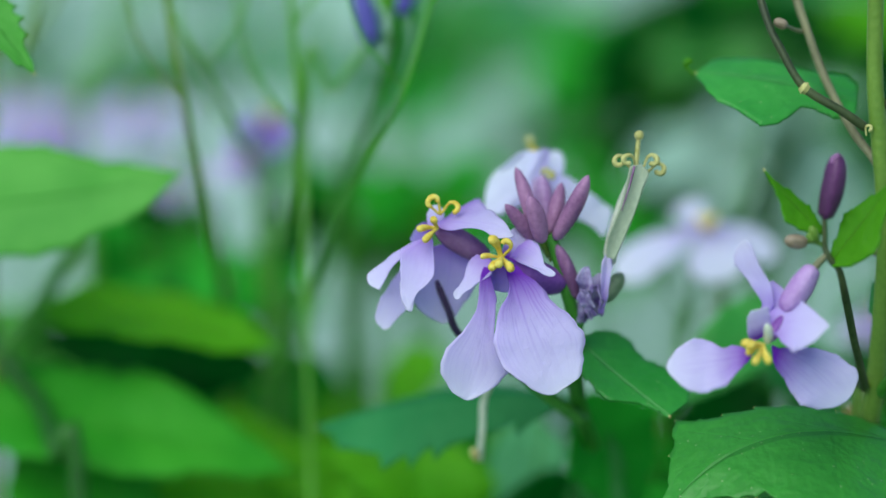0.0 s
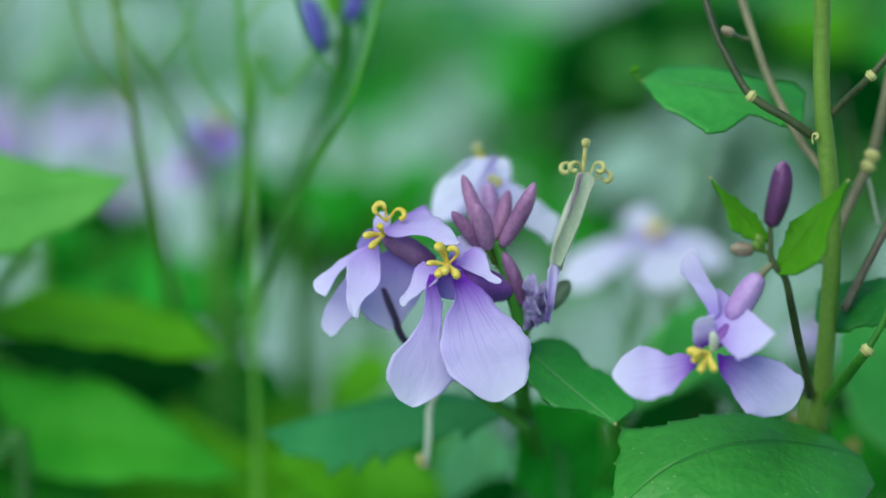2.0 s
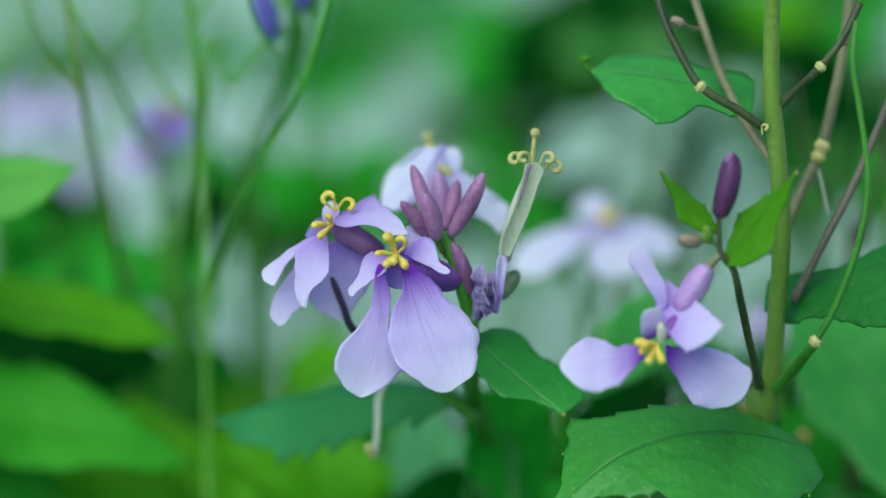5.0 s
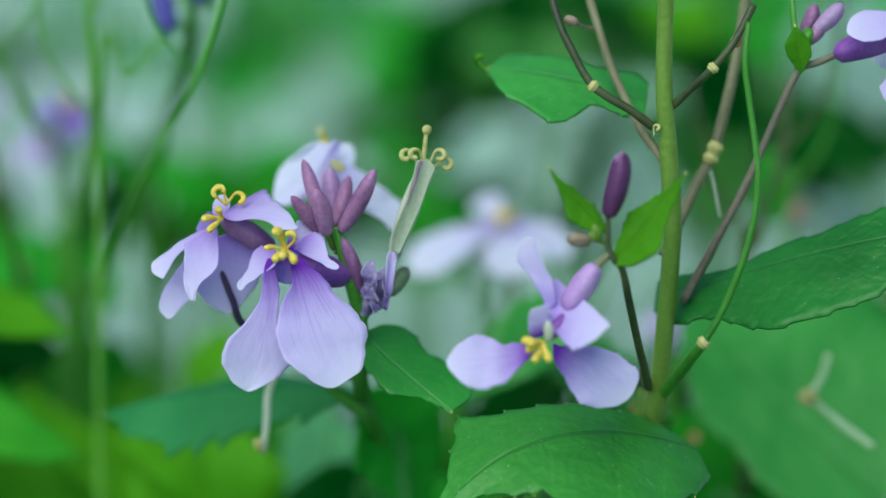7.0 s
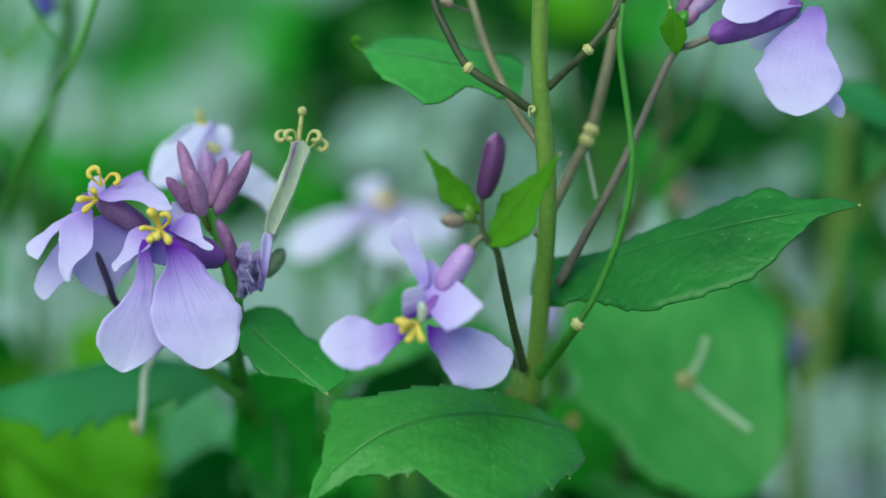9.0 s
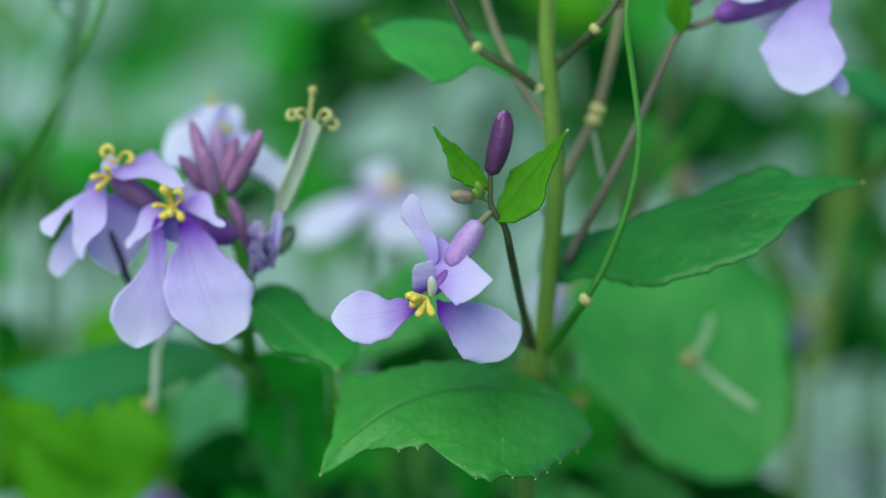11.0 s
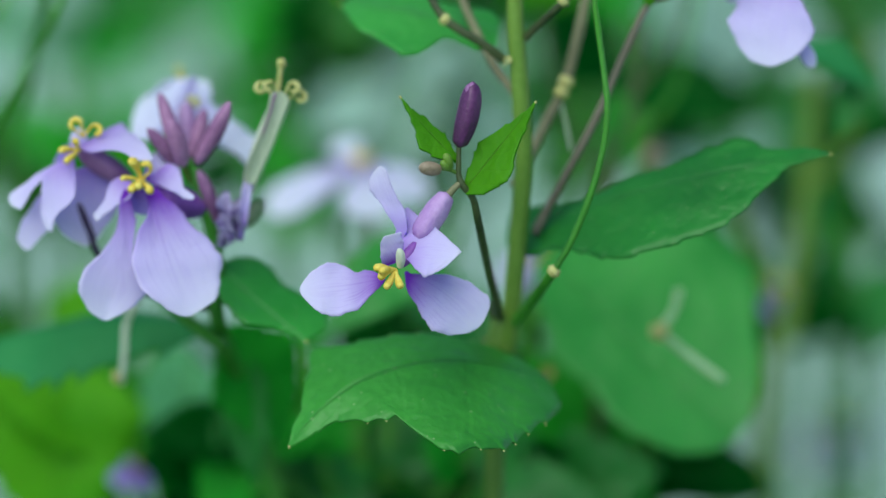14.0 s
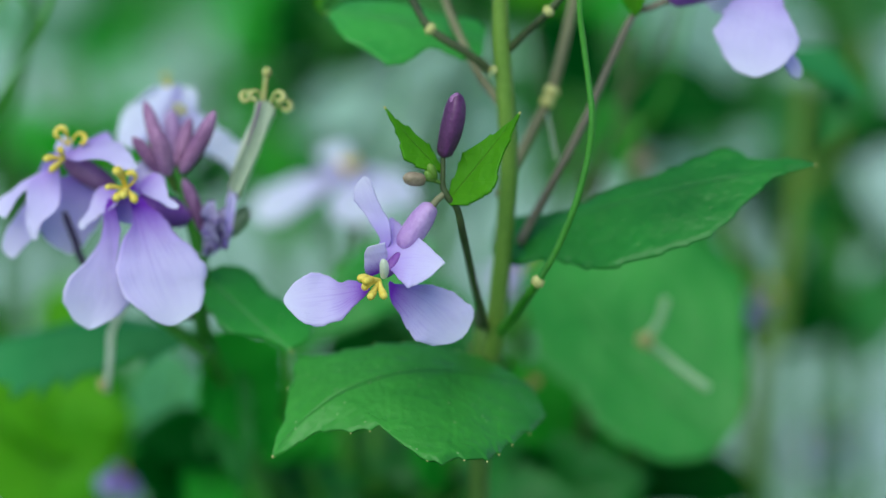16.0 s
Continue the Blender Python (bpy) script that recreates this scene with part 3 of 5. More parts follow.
    petal(f, (-36.6, 299.5, 397.5), (-39.5, 302.0, 395.8), 2.5, PETAL_DEEP, face=(-0.3, -1, 0.2), bow=0.05, skew=0.0, cup=0.05, fold=0.0, ripple=0.05,
          edges=((0, 0.1, 0.2, 0.32, 0.44, 0.56, 0.68, 0.78, 0.87, 0.93, 0.97, 1),
                (0.1, 0.6, 1.0, 1.1, 1.2, 1.1, 1.1, 0.9, 0.7, 0.5, 0.3, 0.1),
                (0.5, 1.0, 1.3, 1.4, 1.3, 1.1, 0.9, 0.7, 0.5, 0.4, 0.3, 0.1)))
    petal(f, (-36.0, 298.0, 397.9), (-36.3, 300.0, 400.5), 2.3, PETAL_SOFT, face=(-0.1, -1, 0.2), bow=0.05, skew=0.0, cup=0.05, fold=0.0, ripple=0.05,
          edges=((0, 0.1, 0.2, 0.32, 0.44, 0.56, 0.68, 0.78, 0.87, 0.93, 0.97, 1),
                (0.1, 1.0, 1.2, 1.2, 1.2, 1.1, 1.0, 0.8, 0.6, 0.4, 0.3, 0.1),
                (0.1, 0.7, 0.9, 1.1, 1.1, 1.2, 1.2, 1.0, 0.8, 0.6, 0.3, 0.1)))
    for w, sd in (((-0.9, -0.2, 0.8), 1), ((-0.1, -0.3, 1), -1), ((0.7, -0.2, 0.9), 1)):
        curl("stamen", (-35.5, 297.0, 399.5), w, 2.9, 0.32, ANTHER, f, sd, 4.2)
    stamens(f, (-35.9, 295.5, 397.9), [(-1, -0.4, 0.1), (-0.2, -0.6, 0.5), (-0.6, -0.6, -0.5)], 2.6, 0.42)

    # the paler flower behind the buds
    f = pod("flower", (-21.5, 302.9, 395.5), (-22.7, 313.3, 402.8), 2.95, SEPAL_PINK, p, 0.12, "pale lilac flower behind the buds")
    petal(f, (-22.5, 314.5, 400.4), (-28.1, 316.0, 403.6), 10.5, PETAL_PALE, face=(-0.2, -1, 0.4), bow=0.05, skew=-0.121, cup=0.05, fold=0.0, ripple=0.08,
          edges=((0, 0.07, 0.14, 0.22, 0.32, 0.42, 0.52, 0.62, 0.72, 0.8, 0.87, 0.92, 0.96, 0.985, 1),
                (0.4, 1.0, 1.3, 1.8, 3.1, 4.5, 5.1, 5.3, 4.7, 4.0, 3.3, 2.6, 2.0, 1.6, 0.1),
                (1.7, 6.2, 6.1, 6.0, 5.9, 5.7, 5.4, 5.1, 4.7, 4.3, 3.7, 1.9, 0.9, 0.5, 0.1)))
    petal(f, (-23.1, 315.0, 401.4), (-13.2, 317.0, 395.8), 6.3, PETAL_PALE, face=(0.3, -1, 0.5), bow=0.05, skew=-0.022, cup=0.05, fold=0.0, ripple=0.08,
          edges=((0, 0.07, 0.14, 0.22, 0.32, 0.42, 0.52, 0.62, 0.72, 0.8, 0.87, 0.92, 0.96, 0.985, 1),
                (2.6, 2.8, 3.1, 3.3, 3.4, 3.3, 3.0, 2.8, 2.6, 2.5, 2.5, 2.5, 2.2, 1.5, 0.1),
                (0.2, 1.4, 2.2, 2.9, 2.9, 2.4, 1.9, 1.4, 1.2, 1.3, 1.5, 1.7, 2.0, 2.0, 0.1)))
    petal(f, (-21.8, 316.9, 400.9), (-20.2, 319.6, 405.8), 3.61, PETAL_PALE, face=(0, -1, 0.3), bow=0.1, claw=0.1, neck=0.6, ripple=0.14)
    for w in ((-0.3, -0.4, 1), (0.4, -0.3, 1)):
        curl("stamen", (-21.8, 312.3, 402.4), w, 1.8, 0.3, SCAR, f)
    tube("pistil", [(-23.5, 323.2, 405.0), (-23.5, 324.1, 406.6)], 0.3, 0.3, STEM, f, 8)
    pod("stigma", (-23.6, 324.1, 406.5), (-23.6, 324.1, 407.6), 1.12, SCAR, f)
    curl("stamen", (-23.7, 323.2, 405.1), (0.2, 0, 1), 1.22, 0.3, ANTHER, f)

    # buds crowded at the top of the stalk
    for base, tip, w, mat in (((-23.2, 299.0, 396.5), (-25.5, 300.0, 405.3), 2.08, SEPAL), ((-22.3, 297.0, 395.6), (-23.8, 294.0, 401.9), 2.59, SEPAL),
                              ((-23.5, 299.0, 395.7), (-27.0, 297.0, 400.7), 1.98, SEPAL), ((-21.4, 300.0, 396.4), (-19.5, 301.9, 403.0), 2.08, SEPAL),
                              ((-20.6, 298.0, 395.8), (-16.0, 297.0, 404.3), 2.39, SEPAL), ((-22.0, 301.9, 396.2), (-22.1, 303.8, 403.9), 2.76, SEPAL_PINK)):
        pod("bud", base, tip, w * 0.86, mat, p, 0.10, "closed purple bud" if mat is SEPAL else "mauve bud about to open", 0.03, 0.62)
    pod("bud", (-17.8, 299.9, 387.9), (-20.4, 298.0, 395.2), 1.68, SEPAL, p, 0.12, "dull purple bud stalk", 0.03, 0.7)
    for a, b in (((-22.5, 299.0, 396.0), (-21.4, 300.0, 393.5)), ((-20.4, 299.0, 396.0), (-20.8, 300.0, 393.5)), ((-21.9, 300.9, 396.4), (-20.9, 299.9, 392.8))):
        tube("pedicel", [a, b], 0.45, 0.5, STEM, p, 8)

    # the spent flower: a pale sheath with rolled stamens and its pistil above
    f = pod("spent_flower", (-13.7, 299.9, 392.8), (-9.1, 299.0, 405.4), 2.08, SHEATH, p, 0.25, "spent flower, a pale sheath with curled yellow anthers", 0.0, 0.6)
    for a, b in (((-14.1, 299.0, 391.5), (-10.2, 297.5, 404.9)), ((-13.2, 298.5, 392.6), (-9.1, 298.0, 404.8)), ((-13.6, 300.4, 392.0), (-8.4, 300.0, 404.0))):
        tube("filament", [a, b], 0.55, 0.34, SHEATH, f, 8)
    tube("filament", [(-12.8, 297.6, 395.2), (-9.9, 297.3, 405.2)], 0.14, 0.3, SEPAL_PINK, f, 8, "mauve filament")
    petal(f, (-13.4, 296.8, 393.3), (-9.1, 296.4, 405.4), 2.6, SHEATH_GREY, face=(0.3, -1, 0.2), bow=0.02, skew=0.0, cup=0.3, fold=0.0, ripple=0.02, name="sheath", label="pale papery sheath",
          edges=((0, 0.1, 0.2, 0.32, 0.44, 0.56, 0.68, 0.78, 0.87, 0.93, 0.97, 1),
                (0.6, 1.1, 1.2, 1.2, 1.1, 1.1, 1.1, 1.2, 1.3, 1.4, 1.4, 0.1),
                (0.5, 0.7, 0.8, 0.9, 1.0, 1.1, 1.1, 1.1, 1.2, 1.2, 0.9, 0.1)))
    tube("filament", [(-11.8, 296.0, 399.6), (-10.8, 295.6, 402.5), (-10.0, 295.4, 405.4)], 0.05, 0.17, SEPAL, f, 8, "brownish filament")
    tube("pistil", [(-9.8, 299.0, 404.5), (-9.3, 299.0, 408.9)], 0.35, 0.28, SCAR, f, 8)
    pod("stigma", (-9.3, 299.0, 408.6), (-9.3, 299.0, 409.8), 1.14, SCAR, f, 0.05)
    for b, w, sd in (((-10.5, 297.5, 404.9), (-0.55, -0.1, 1), 1.00), ((-9.8, 297.0, 404.9), (-0.15, -0.4, 0.8), 1.00), ((-8.9, 298.0, 404.7), (0.4, -0.1, 1), -1.00),
                     ((-8.4, 299.0, 404.2), (0.8, -0.2, 0.7), -0.99)):
        curl("stamen", b, w, 2.7, 0.32, SCAR, f, -sd, 5.2)

    # a withered flower under it
    f = pod("withered_flower", (-17.8, 300.9, 384.4), (-14.3, 299.9, 391.2), 1.87, WITHERED, p, 0.3, "withered violet flower, shrivelled and crinkled", 0.0)
    for a, b, w, mat in (((-14.9, 299.0, 385.9), (-13.3, 298.0, 394.8), 1.18, PETAL_SOFT), ((-16.7, 299.0, 385.3), (-16.5, 298.0, 392.1), 1.88, WITHERED), ((-16.0, 298.0, 385.5), (-17.1, 297.0, 389.2), 1.59, WITHERED),
                         ((-15.6, 299.9, 385.7), (-15.1, 297.0, 389.8), 1.98, WITHERED)):
        petal(f, a, b, w, mat, face=(0.2, -1, 0.1), ripple=0.5, cup=0.9, neck=0.7, twist=1.2)
    pod("bud", (-14.3, 300.9, 387.3), (-11.7, 301.9, 390.9), 1.77, BUD_GREY, p, 0.2, "small grey-green bud", 0.0)
    tube("pedicel", [(-17.8, 300.9, 383.8), (-16.8, 300.9, 386.0), (-14.1, 301.9, 389.3)], 0.6, 0.5, STEM_BRIGHT, p, 8)
    tube("pedicel", [(-36.3, 300.9, 390.5), (-34.8, 300.9, 386.7), (-33.2, 301.9, 383.0), (-26.9, 305.7, 378.0), (-19.1, 305.7, 376.1)], 0.42, 0.6, PEDICEL_VIOLET, p, 8, "near-black violet flower stalk")
    tube("pedicel", [(-25.5, 307.6, 377.1), (-21.8, 309.5, 373.9), (-17.2, 310.4, 370.3)], 0.7, 1.0, STEM_BRIGHT, p, 8)

    # leaves of the stalk
    leaf(p, (-17.9, 303.8, 382.0), (-6.1, 297.0, 372.3), 11.74, LEAF_SOFT, face=(0.18, -0.47, 0.77), bow=0.0, skew=0.05, fold=0.0, ripple=0.02,
         teeth=9, tooth=0.45, label="dark green toothed leaf",
         edges=((0, 0.08, 0.16, 0.24, 0.32, 0.4, 0.52, 0.58, 0.64, 0.7, 0.76, 0.82, 0.88, 0.94, 1),
                (3.4, 5.8, 6.1, 6.4, 6.6, 6.6, 6.6, 6.6, 6.7, 6.8, 7, 7, 6.6, 6, 4.6),
                (0.2, 1.8, 3.1, 3.7, 4.3, 4.6, 4.6, 4.4, 3.7, 2.8, 1.4, 0.9, 0.5, 0.3, 0.2)))
    leaf(p, (-18.4, 320.4, 372.2), (-53.3, 330.7, 368.2), 15.95, LEAF_TEAL, face=(-0.27, -0.56, 0.93), bow=0.125, fold=-0.45, skew=0.039, ripple=0.04,
         teeth=5, tooth=2.1, peak=0.67, label="dark bluish-green lobed leaf", asym=(0.89, 0.05))
    leaf(p, (-17.5, 327.3, 371.9), (-9.2, 335.5, 354.7), 14.75, LEAF_MID, face=(0.1, -0.8, 0.55), bow=0.05, teeth=9, peak=0.4)
    leaf(p, (-15.8, 330.7, 369.2), (-13.3, 332.2, 348.9), 6.85, LEAF_DARK, face=(-0.2, -0.95, 0.3), bow=0.05, tooth=0.4, teeth=5, peak=0.4)
    tube("seed_pod", [(-28.5, 311.3, 377.4), (-30.4, 313.2, 373.4), (-30.7, 313.1, 369.6), (-31.2, 314.0, 365.0)], 0.5, 0.42, SHEATH, p, 8, "hanging pale green thread-like pod")
    pod("bract", (-31.5, 314.0, 365.0), (-32.2, 313.1, 366.9), 1.14, SCAR, p)


build_cluster_plant()


# ---- the taller stalk beside it
def build_tall_plant():
    p = plant((18.7, 339.6, 355.5), "tall violet cress stalk with branching pedicels and drooping lilac flowers")
    tube("stem", [(22.1, 296.0, 445.2), (21.9, 296.5, 433.6), (21.9, 297.0, 426.2), (21.7, 298.0, 415.1), (22.5, 298.5, 403.9), (22.8, 299.0, 394.9), (21.5, 301.0, 378.3), (20.6, 304.0, 370.5), (19.3, 308.0, 362.5)] +
         to_ground((18.8, 311.0, 358.3), (-4, 15)), 1.0, 1.5, STEM, p, 14, "olive green main stem")

    # side branches with scarred nodes
    tube("branch", [(20.3, 298.0, 409.6), (17.4, 297.0, 411.8), (12.4, 297.0, 415.1), (9.6, 298.0, 419.8), (8.0, 299.0, 423.3), (6.4, 301.0, 429.0)], 0.62, 0.5, STEM_DARK, p, 10, "dark green pedicel")
    ring((12.4, 297.0, 415.0), (1, 0, -0.8), 0.74, SCAR, p)
    tube("branch", [(23.1, 299.0, 402.7), (21.1, 300.0, 405.8), (18.8, 302.0, 409.0), (15.4, 304.0, 415.8), (13.0, 306.0, 422.9), (11.3, 308.0, 428.7)], 0.6, 0.55, STEM_BROWN, p, 10, "pale brown-green pedicel")
    tube("pedicel", [(10.2, 300.0, 423.1), (11.7, 303.9, 422.2), (13.3, 307.7, 421.8)], 0.25, 0.3, STEM_BROWN, p, 6)
    pod("bud", (8.7, 300.0, 423.7), (10.5, 300.0, 422.9), 1.29, BRACT_BUD, p, 0.1, "tiny pink bud")
    tube("branch", [(21.9, 299.0, 411.3), (24.9, 297.0, 414.4), (28.0, 295.0, 417.5), (30.8, 295.0, 421.0), (33.3, 296.0, 425.7)], 0.52, 0.52, STEM_DARK, p, 10, "dark green pedicel")
    ring((28.0, 295.0, 417.5), (1, 0, 0.95), 0.70, SCAR, p)
    pod("node_scar", (31.3, 296.0, 421.5), (30.6, 296.0, 420.2), 1.41, DRY, p, 0.1)
    tube("branch", [(21.7, 302.0, 392.5), (23.8, 304.0, 396.5), (26.4, 306.0, 401.7), (28.6, 308.0, 405.9), (30.9, 309.0, 414.7), (32.4, 310.0, 422.9), (33.1, 310.0, 428.7)], 0.75, 0.7, STEM_BROWN, p, 10, "brown pedicel")
    ring((28.7, 307.0, 406.2), (0.4, 0, 1), 0.95, SCAR, p)
    ring((28.1, 307.0, 404.8), (0.4, 0, 1), 0.91, SCAR, p)
    tube("thread", [(27.9, 307.5, 403.8), (28.6, 308.0, 400.9), (29.4, 309.0, 396.9)], 0.25, 0.2, SHEATH, p, 6)
    curl("bract", (20.4, 297.0, 408.6), (-0.1, 0, 1), 1.50, 0.2, SCAR, p)

    # a young green pod that sweeps up from a low branch
    tube("branch", [(20.7, 309.0, 374.4), (21.4, 303.0, 373.9), (24.0, 296.0, 377.8), (26.5, 288.0, 382.2)], 0.95, 0.7, STEM_BRIGHT, p, 10)
    ring((26.6, 288.0, 382.3), (0.7, -0.2, 0.7), 0.8, SCAR, p)
    tube("seed_pod", [(26.5, 288.0, 382.2), (28.8, 287.5, 386.1), (31.4, 287.0, 392.4), (33.1, 287.0, 398.7), (33.6, 287.0, 403.9), (33.2, 287.5, 408.3), (32.5, 288.0, 413.5), (31.9, 288.0, 418.7), (32.4, 289.0, 423.8)], 0.5, 0.36, STEM_POD, p, 10,
         "slender bright green curved seed pod")

    # the branch that bears the flower and bud over the broad leaf
    tube("branch", [(19.7, 307.0, 370.6), (18.8, 305.0, 376.5), (19.7, 300.0, 375.4), (18.2, 294.0, 381.9), (16.9, 287.0, 388.0), (16.0, 284.0, 392.1), (14.8, 283.0, 393.7), (14.1, 283.0, 395.2), (14.1, 283.0, 397.2), (14.1, 283.0, 399.2)], 0.7, 0.3, STEM_DARK, p, 10,
         "dark thin flowering branch")
    b = pod("bud", (14.1, 283.0, 399.0), (16.0, 282.5, 407.6), 2.5, SEPAL_DARK, p, 0.2, "closed dark purple bud with a pinkish cleft tip", 0.03, 0.9)
    pod("petal_tip", (15.6, 282.0, 405.9), (15.9, 282.3, 407.5), 0.95, SEPAL_ROSE, b, 0.1, "pinkish tip of a folded petal", 0.0)
    pod("petal_tip", (15.2, 281.9, 406.0), (15.4, 282.2, 407.2), 0.7, SEPAL_ROSE, b, 0.1, "pinkish tip of a folded petal", 0.0)
    leaf(p, (14.7, 283.5, 393.1), (24.0, 280.5, 404.9), 7.1, LEAF_FRESH, face=(-0.3, -0.94, 0.7), bow=-0.047, skew=-0.019, fold=0.15, ripple=0.03, teeth=6, tooth=0.3, label="fresh yellow-green young leaf",
         edges=((0, 0.07, 0.14, 0.22, 0.32, 0.42, 0.52, 0.62, 0.72, 0.8, 0.87, 0.92, 0.96, 0.985, 1),
                (0.2, 0.8, 1.3, 1.9, 2.6, 2.7, 2.0, 1.5, 1.0, 0.7, 0.4, 0.3, 0.2, 0.1, 0.1),
                (0.8, 2.2, 3.2, 3.9, 4.5, 4.3, 3.5, 2.8, 1.9, 1.5, 1.1, 0.7, 0.5, 0.3, 0.1)))
    leaf(p, (14.0, 283.5, 397.1), (6.5, 283.5, 405.4), 4.0, LEAF_FRESH, face=(0.1, -0.8, 0.7), bow=0.01, skew=-0.055, fold=-0.05, ripple=0.03, teeth=6, tooth=0.35, label="fresh yellow-green young leaf, narrow and toothed",
         edges=((0, 0.07, 0.14, 0.22, 0.32, 0.42, 0.52, 0.62, 0.72, 0.8, 0.87, 0.92, 0.96, 0.985, 1),
                (0.1, 0.5, 1.6, 2.2, 2.4, 2.7, 2.0, 1.3, 0.8, 0.5, 0.3, 0.2, 0.1, 0.1, 0.1),
                (0.1, 0.7, 1.0, 1.3, 1.5, 1.3, 1.1, 1.1, 0.6, 0.3, 0.2, 0.2, 0.1, 0.1, 0.1)))
    tube("pedicel", [(11.4, 283.0, 396.1), (12.8, 283.0, 396.0), (14.2, 283.0, 395.5)], 0.24, 0.3, STEM, p, 6)
    pod("bud", (11.7, 283.0, 396.0), (8.8, 282.0, 396.4), 1.7, BRACT_BUD, p, 0.1, "small brownish bud")
    pod("bud", (13.0, 282.0, 396.1), (12.2, 281.0, 398.3), 1.1, STEM, p, 0.1, "tiny green bud")
    pod("bud", (12.7, 281.5, 396.2), (11.7, 281.0, 397.3), 0.9, STEM, p, 0.1, "tiny green bud")

    # the hanging flower
    f = pod("flower", (12.7, 283.0, 392.9), (8.6, 283.0, 386.8), 2.7, SEPAL_LILAC, p, 0.2, "drooping lilac flower with spread petals", 0.0, 1.2)
    tube("pedicel", [(14.5, 283.0, 394.4), (13.4, 283.0, 393.5), (12.5, 283.0, 392.4)], 0.42, 0.5, STEM_BROWN, f, 8)
    petal(f, (6.7, 283.5, 385.7), (3.7, 283.5, 396.4), 3.1, PETAL_SOFT, face=(-0.4, -1, 0.1), bow=0.05, skew=0.109, cup=0.05, fold=0.0, ripple=0.05,
          edges=((0, 0.1, 0.2, 0.32, 0.44, 0.56, 0.68, 0.78, 0.87, 0.93, 0.97, 1),
                (0.1, 0.1, 0.3, 0.7, 1.2, 1.7, 2.1, 2.5, 2.1, 1.7, 1.1, 0.1),
                (0.1, 0.1, 1.1, 1.3, 1.2, 0.8, 0.6, 0.6, 0.7, 0.7, 0.6, 0.1)))
    petal(f, (6.4, 281.5, 384.7), (14.3, 278.5, 385.5), 10.0, PETAL_SOFT, face=(-0.2, -0.75, 0.7), bow=0.05, skew=-0.215, cup=0.05, fold=0.0, ripple=0.05,
          edges=((0, 0.1, 0.2, 0.32, 0.44, 0.56, 0.68, 0.78, 0.87, 0.93, 0.97, 1),
                (3.1, 5.6, 7.2, 5.4, 4.0, 2.7, 1.8, 1.2, 0.8, 0.5, 0.2, 0.1),
                (0.1, 1.1, 2.8, 3.9, 4.4, 4.7, 4.7, 4.4, 3.9, 3.2, 2.6, 0.1)))
    petal(f, (4.5, 282.5, 381.8), (-6.6, 280.5, 380.4), 7.6, face=(-0.1, -0.9, 0.5), bow=0.05, skew=-0.018, cup=0.05, fold=0.0, ripple=0.05,
          edges=((0, 0.07, 0.14, 0.22, 0.32, 0.42, 0.52, 0.62, 0.72, 0.8, 0.87, 0.92, 0.96, 0.985, 1),
                (0.1, 1.0, 1.5, 2.2, 3.2, 4.1, 4.4, 4.4, 4.2, 3.7, 3.0, 2.2, 1.5, 0.9, 0.1),
                (0.1, 0.8, 1.4, 1.7, 1.4, 2.4, 3.1, 3.2, 3.1, 2.7, 2.1, 1.5, 1.0, 0.6, 0.1)))
    petal(f, (7.1, 283.5, 382.6), (16.4, 284.5, 375.1), 8.3, face=(0.2, -1, 0.2), bow=0.05, skew=-0.134, cup=0.05, fold=0.0, ripple=0.05,
          edges=((0, 0.07, 0.14, 0.22, 0.32, 0.42, 0.52, 0.62, 0.72, 0.8, 0.87, 0.92, 0.96, 0.985, 1),
                (0.1, 0.1, 0.5, 1.0, 1.7, 2.4, 3.0, 3.5, 3.8, 3.9, 3.6, 2.9, 2.0, 1.3, 0.1),
                (0.1, 1.9, 2.5, 3.0, 3.7, 4.1, 4.4, 4.6, 4.5, 4.1, 3.4, 2.6, 1.9, 1.2, 0.1)))
    petal(f, (6.3, 282.5, 384.1), (4.3, 280.5, 387.4), 3.5, face=(-0.4, -1, 0.2), bow=0.05, skew=0.0, cup=0.05, fold=0.0, ripple=0.05,
          edges=((0, 0.1, 0.2, 0.32, 0.44, 0.56, 0.68, 0.78, 0.87, 0.93, 0.97, 1),
                (1.9, 2.0, 2.0, 1.9, 1.7, 1.5, 1.2, 1.0, 0.7, 0.4, 0.2, 0.1),
                (0.1, 0.2, 0.7, 1.2, 1.6, 2.0, 2.1, 2.3, 2.3, 2.4, 2.4, 0.1)))
    pod("tube", (8.6, 282.5, 386.5), (6.1, 281.0, 383.4), 1.5, SEPAL_VIOLET, f)
    stamens(f, (5.8, 280.5, 383.1), [(-1, -0.3, 0.25), (-0.9, -0.5, -0.25), (-0.35, -0.5, -0.7), (0.15, -0.6, -0.6), (-0.6, -0.7, 0.1)], 2.7, 0.46)
    pod("stigma", (6.4, 280.0, 383.4), (6.3, 278.5, 386.1), 1.1, SHEATH, f)

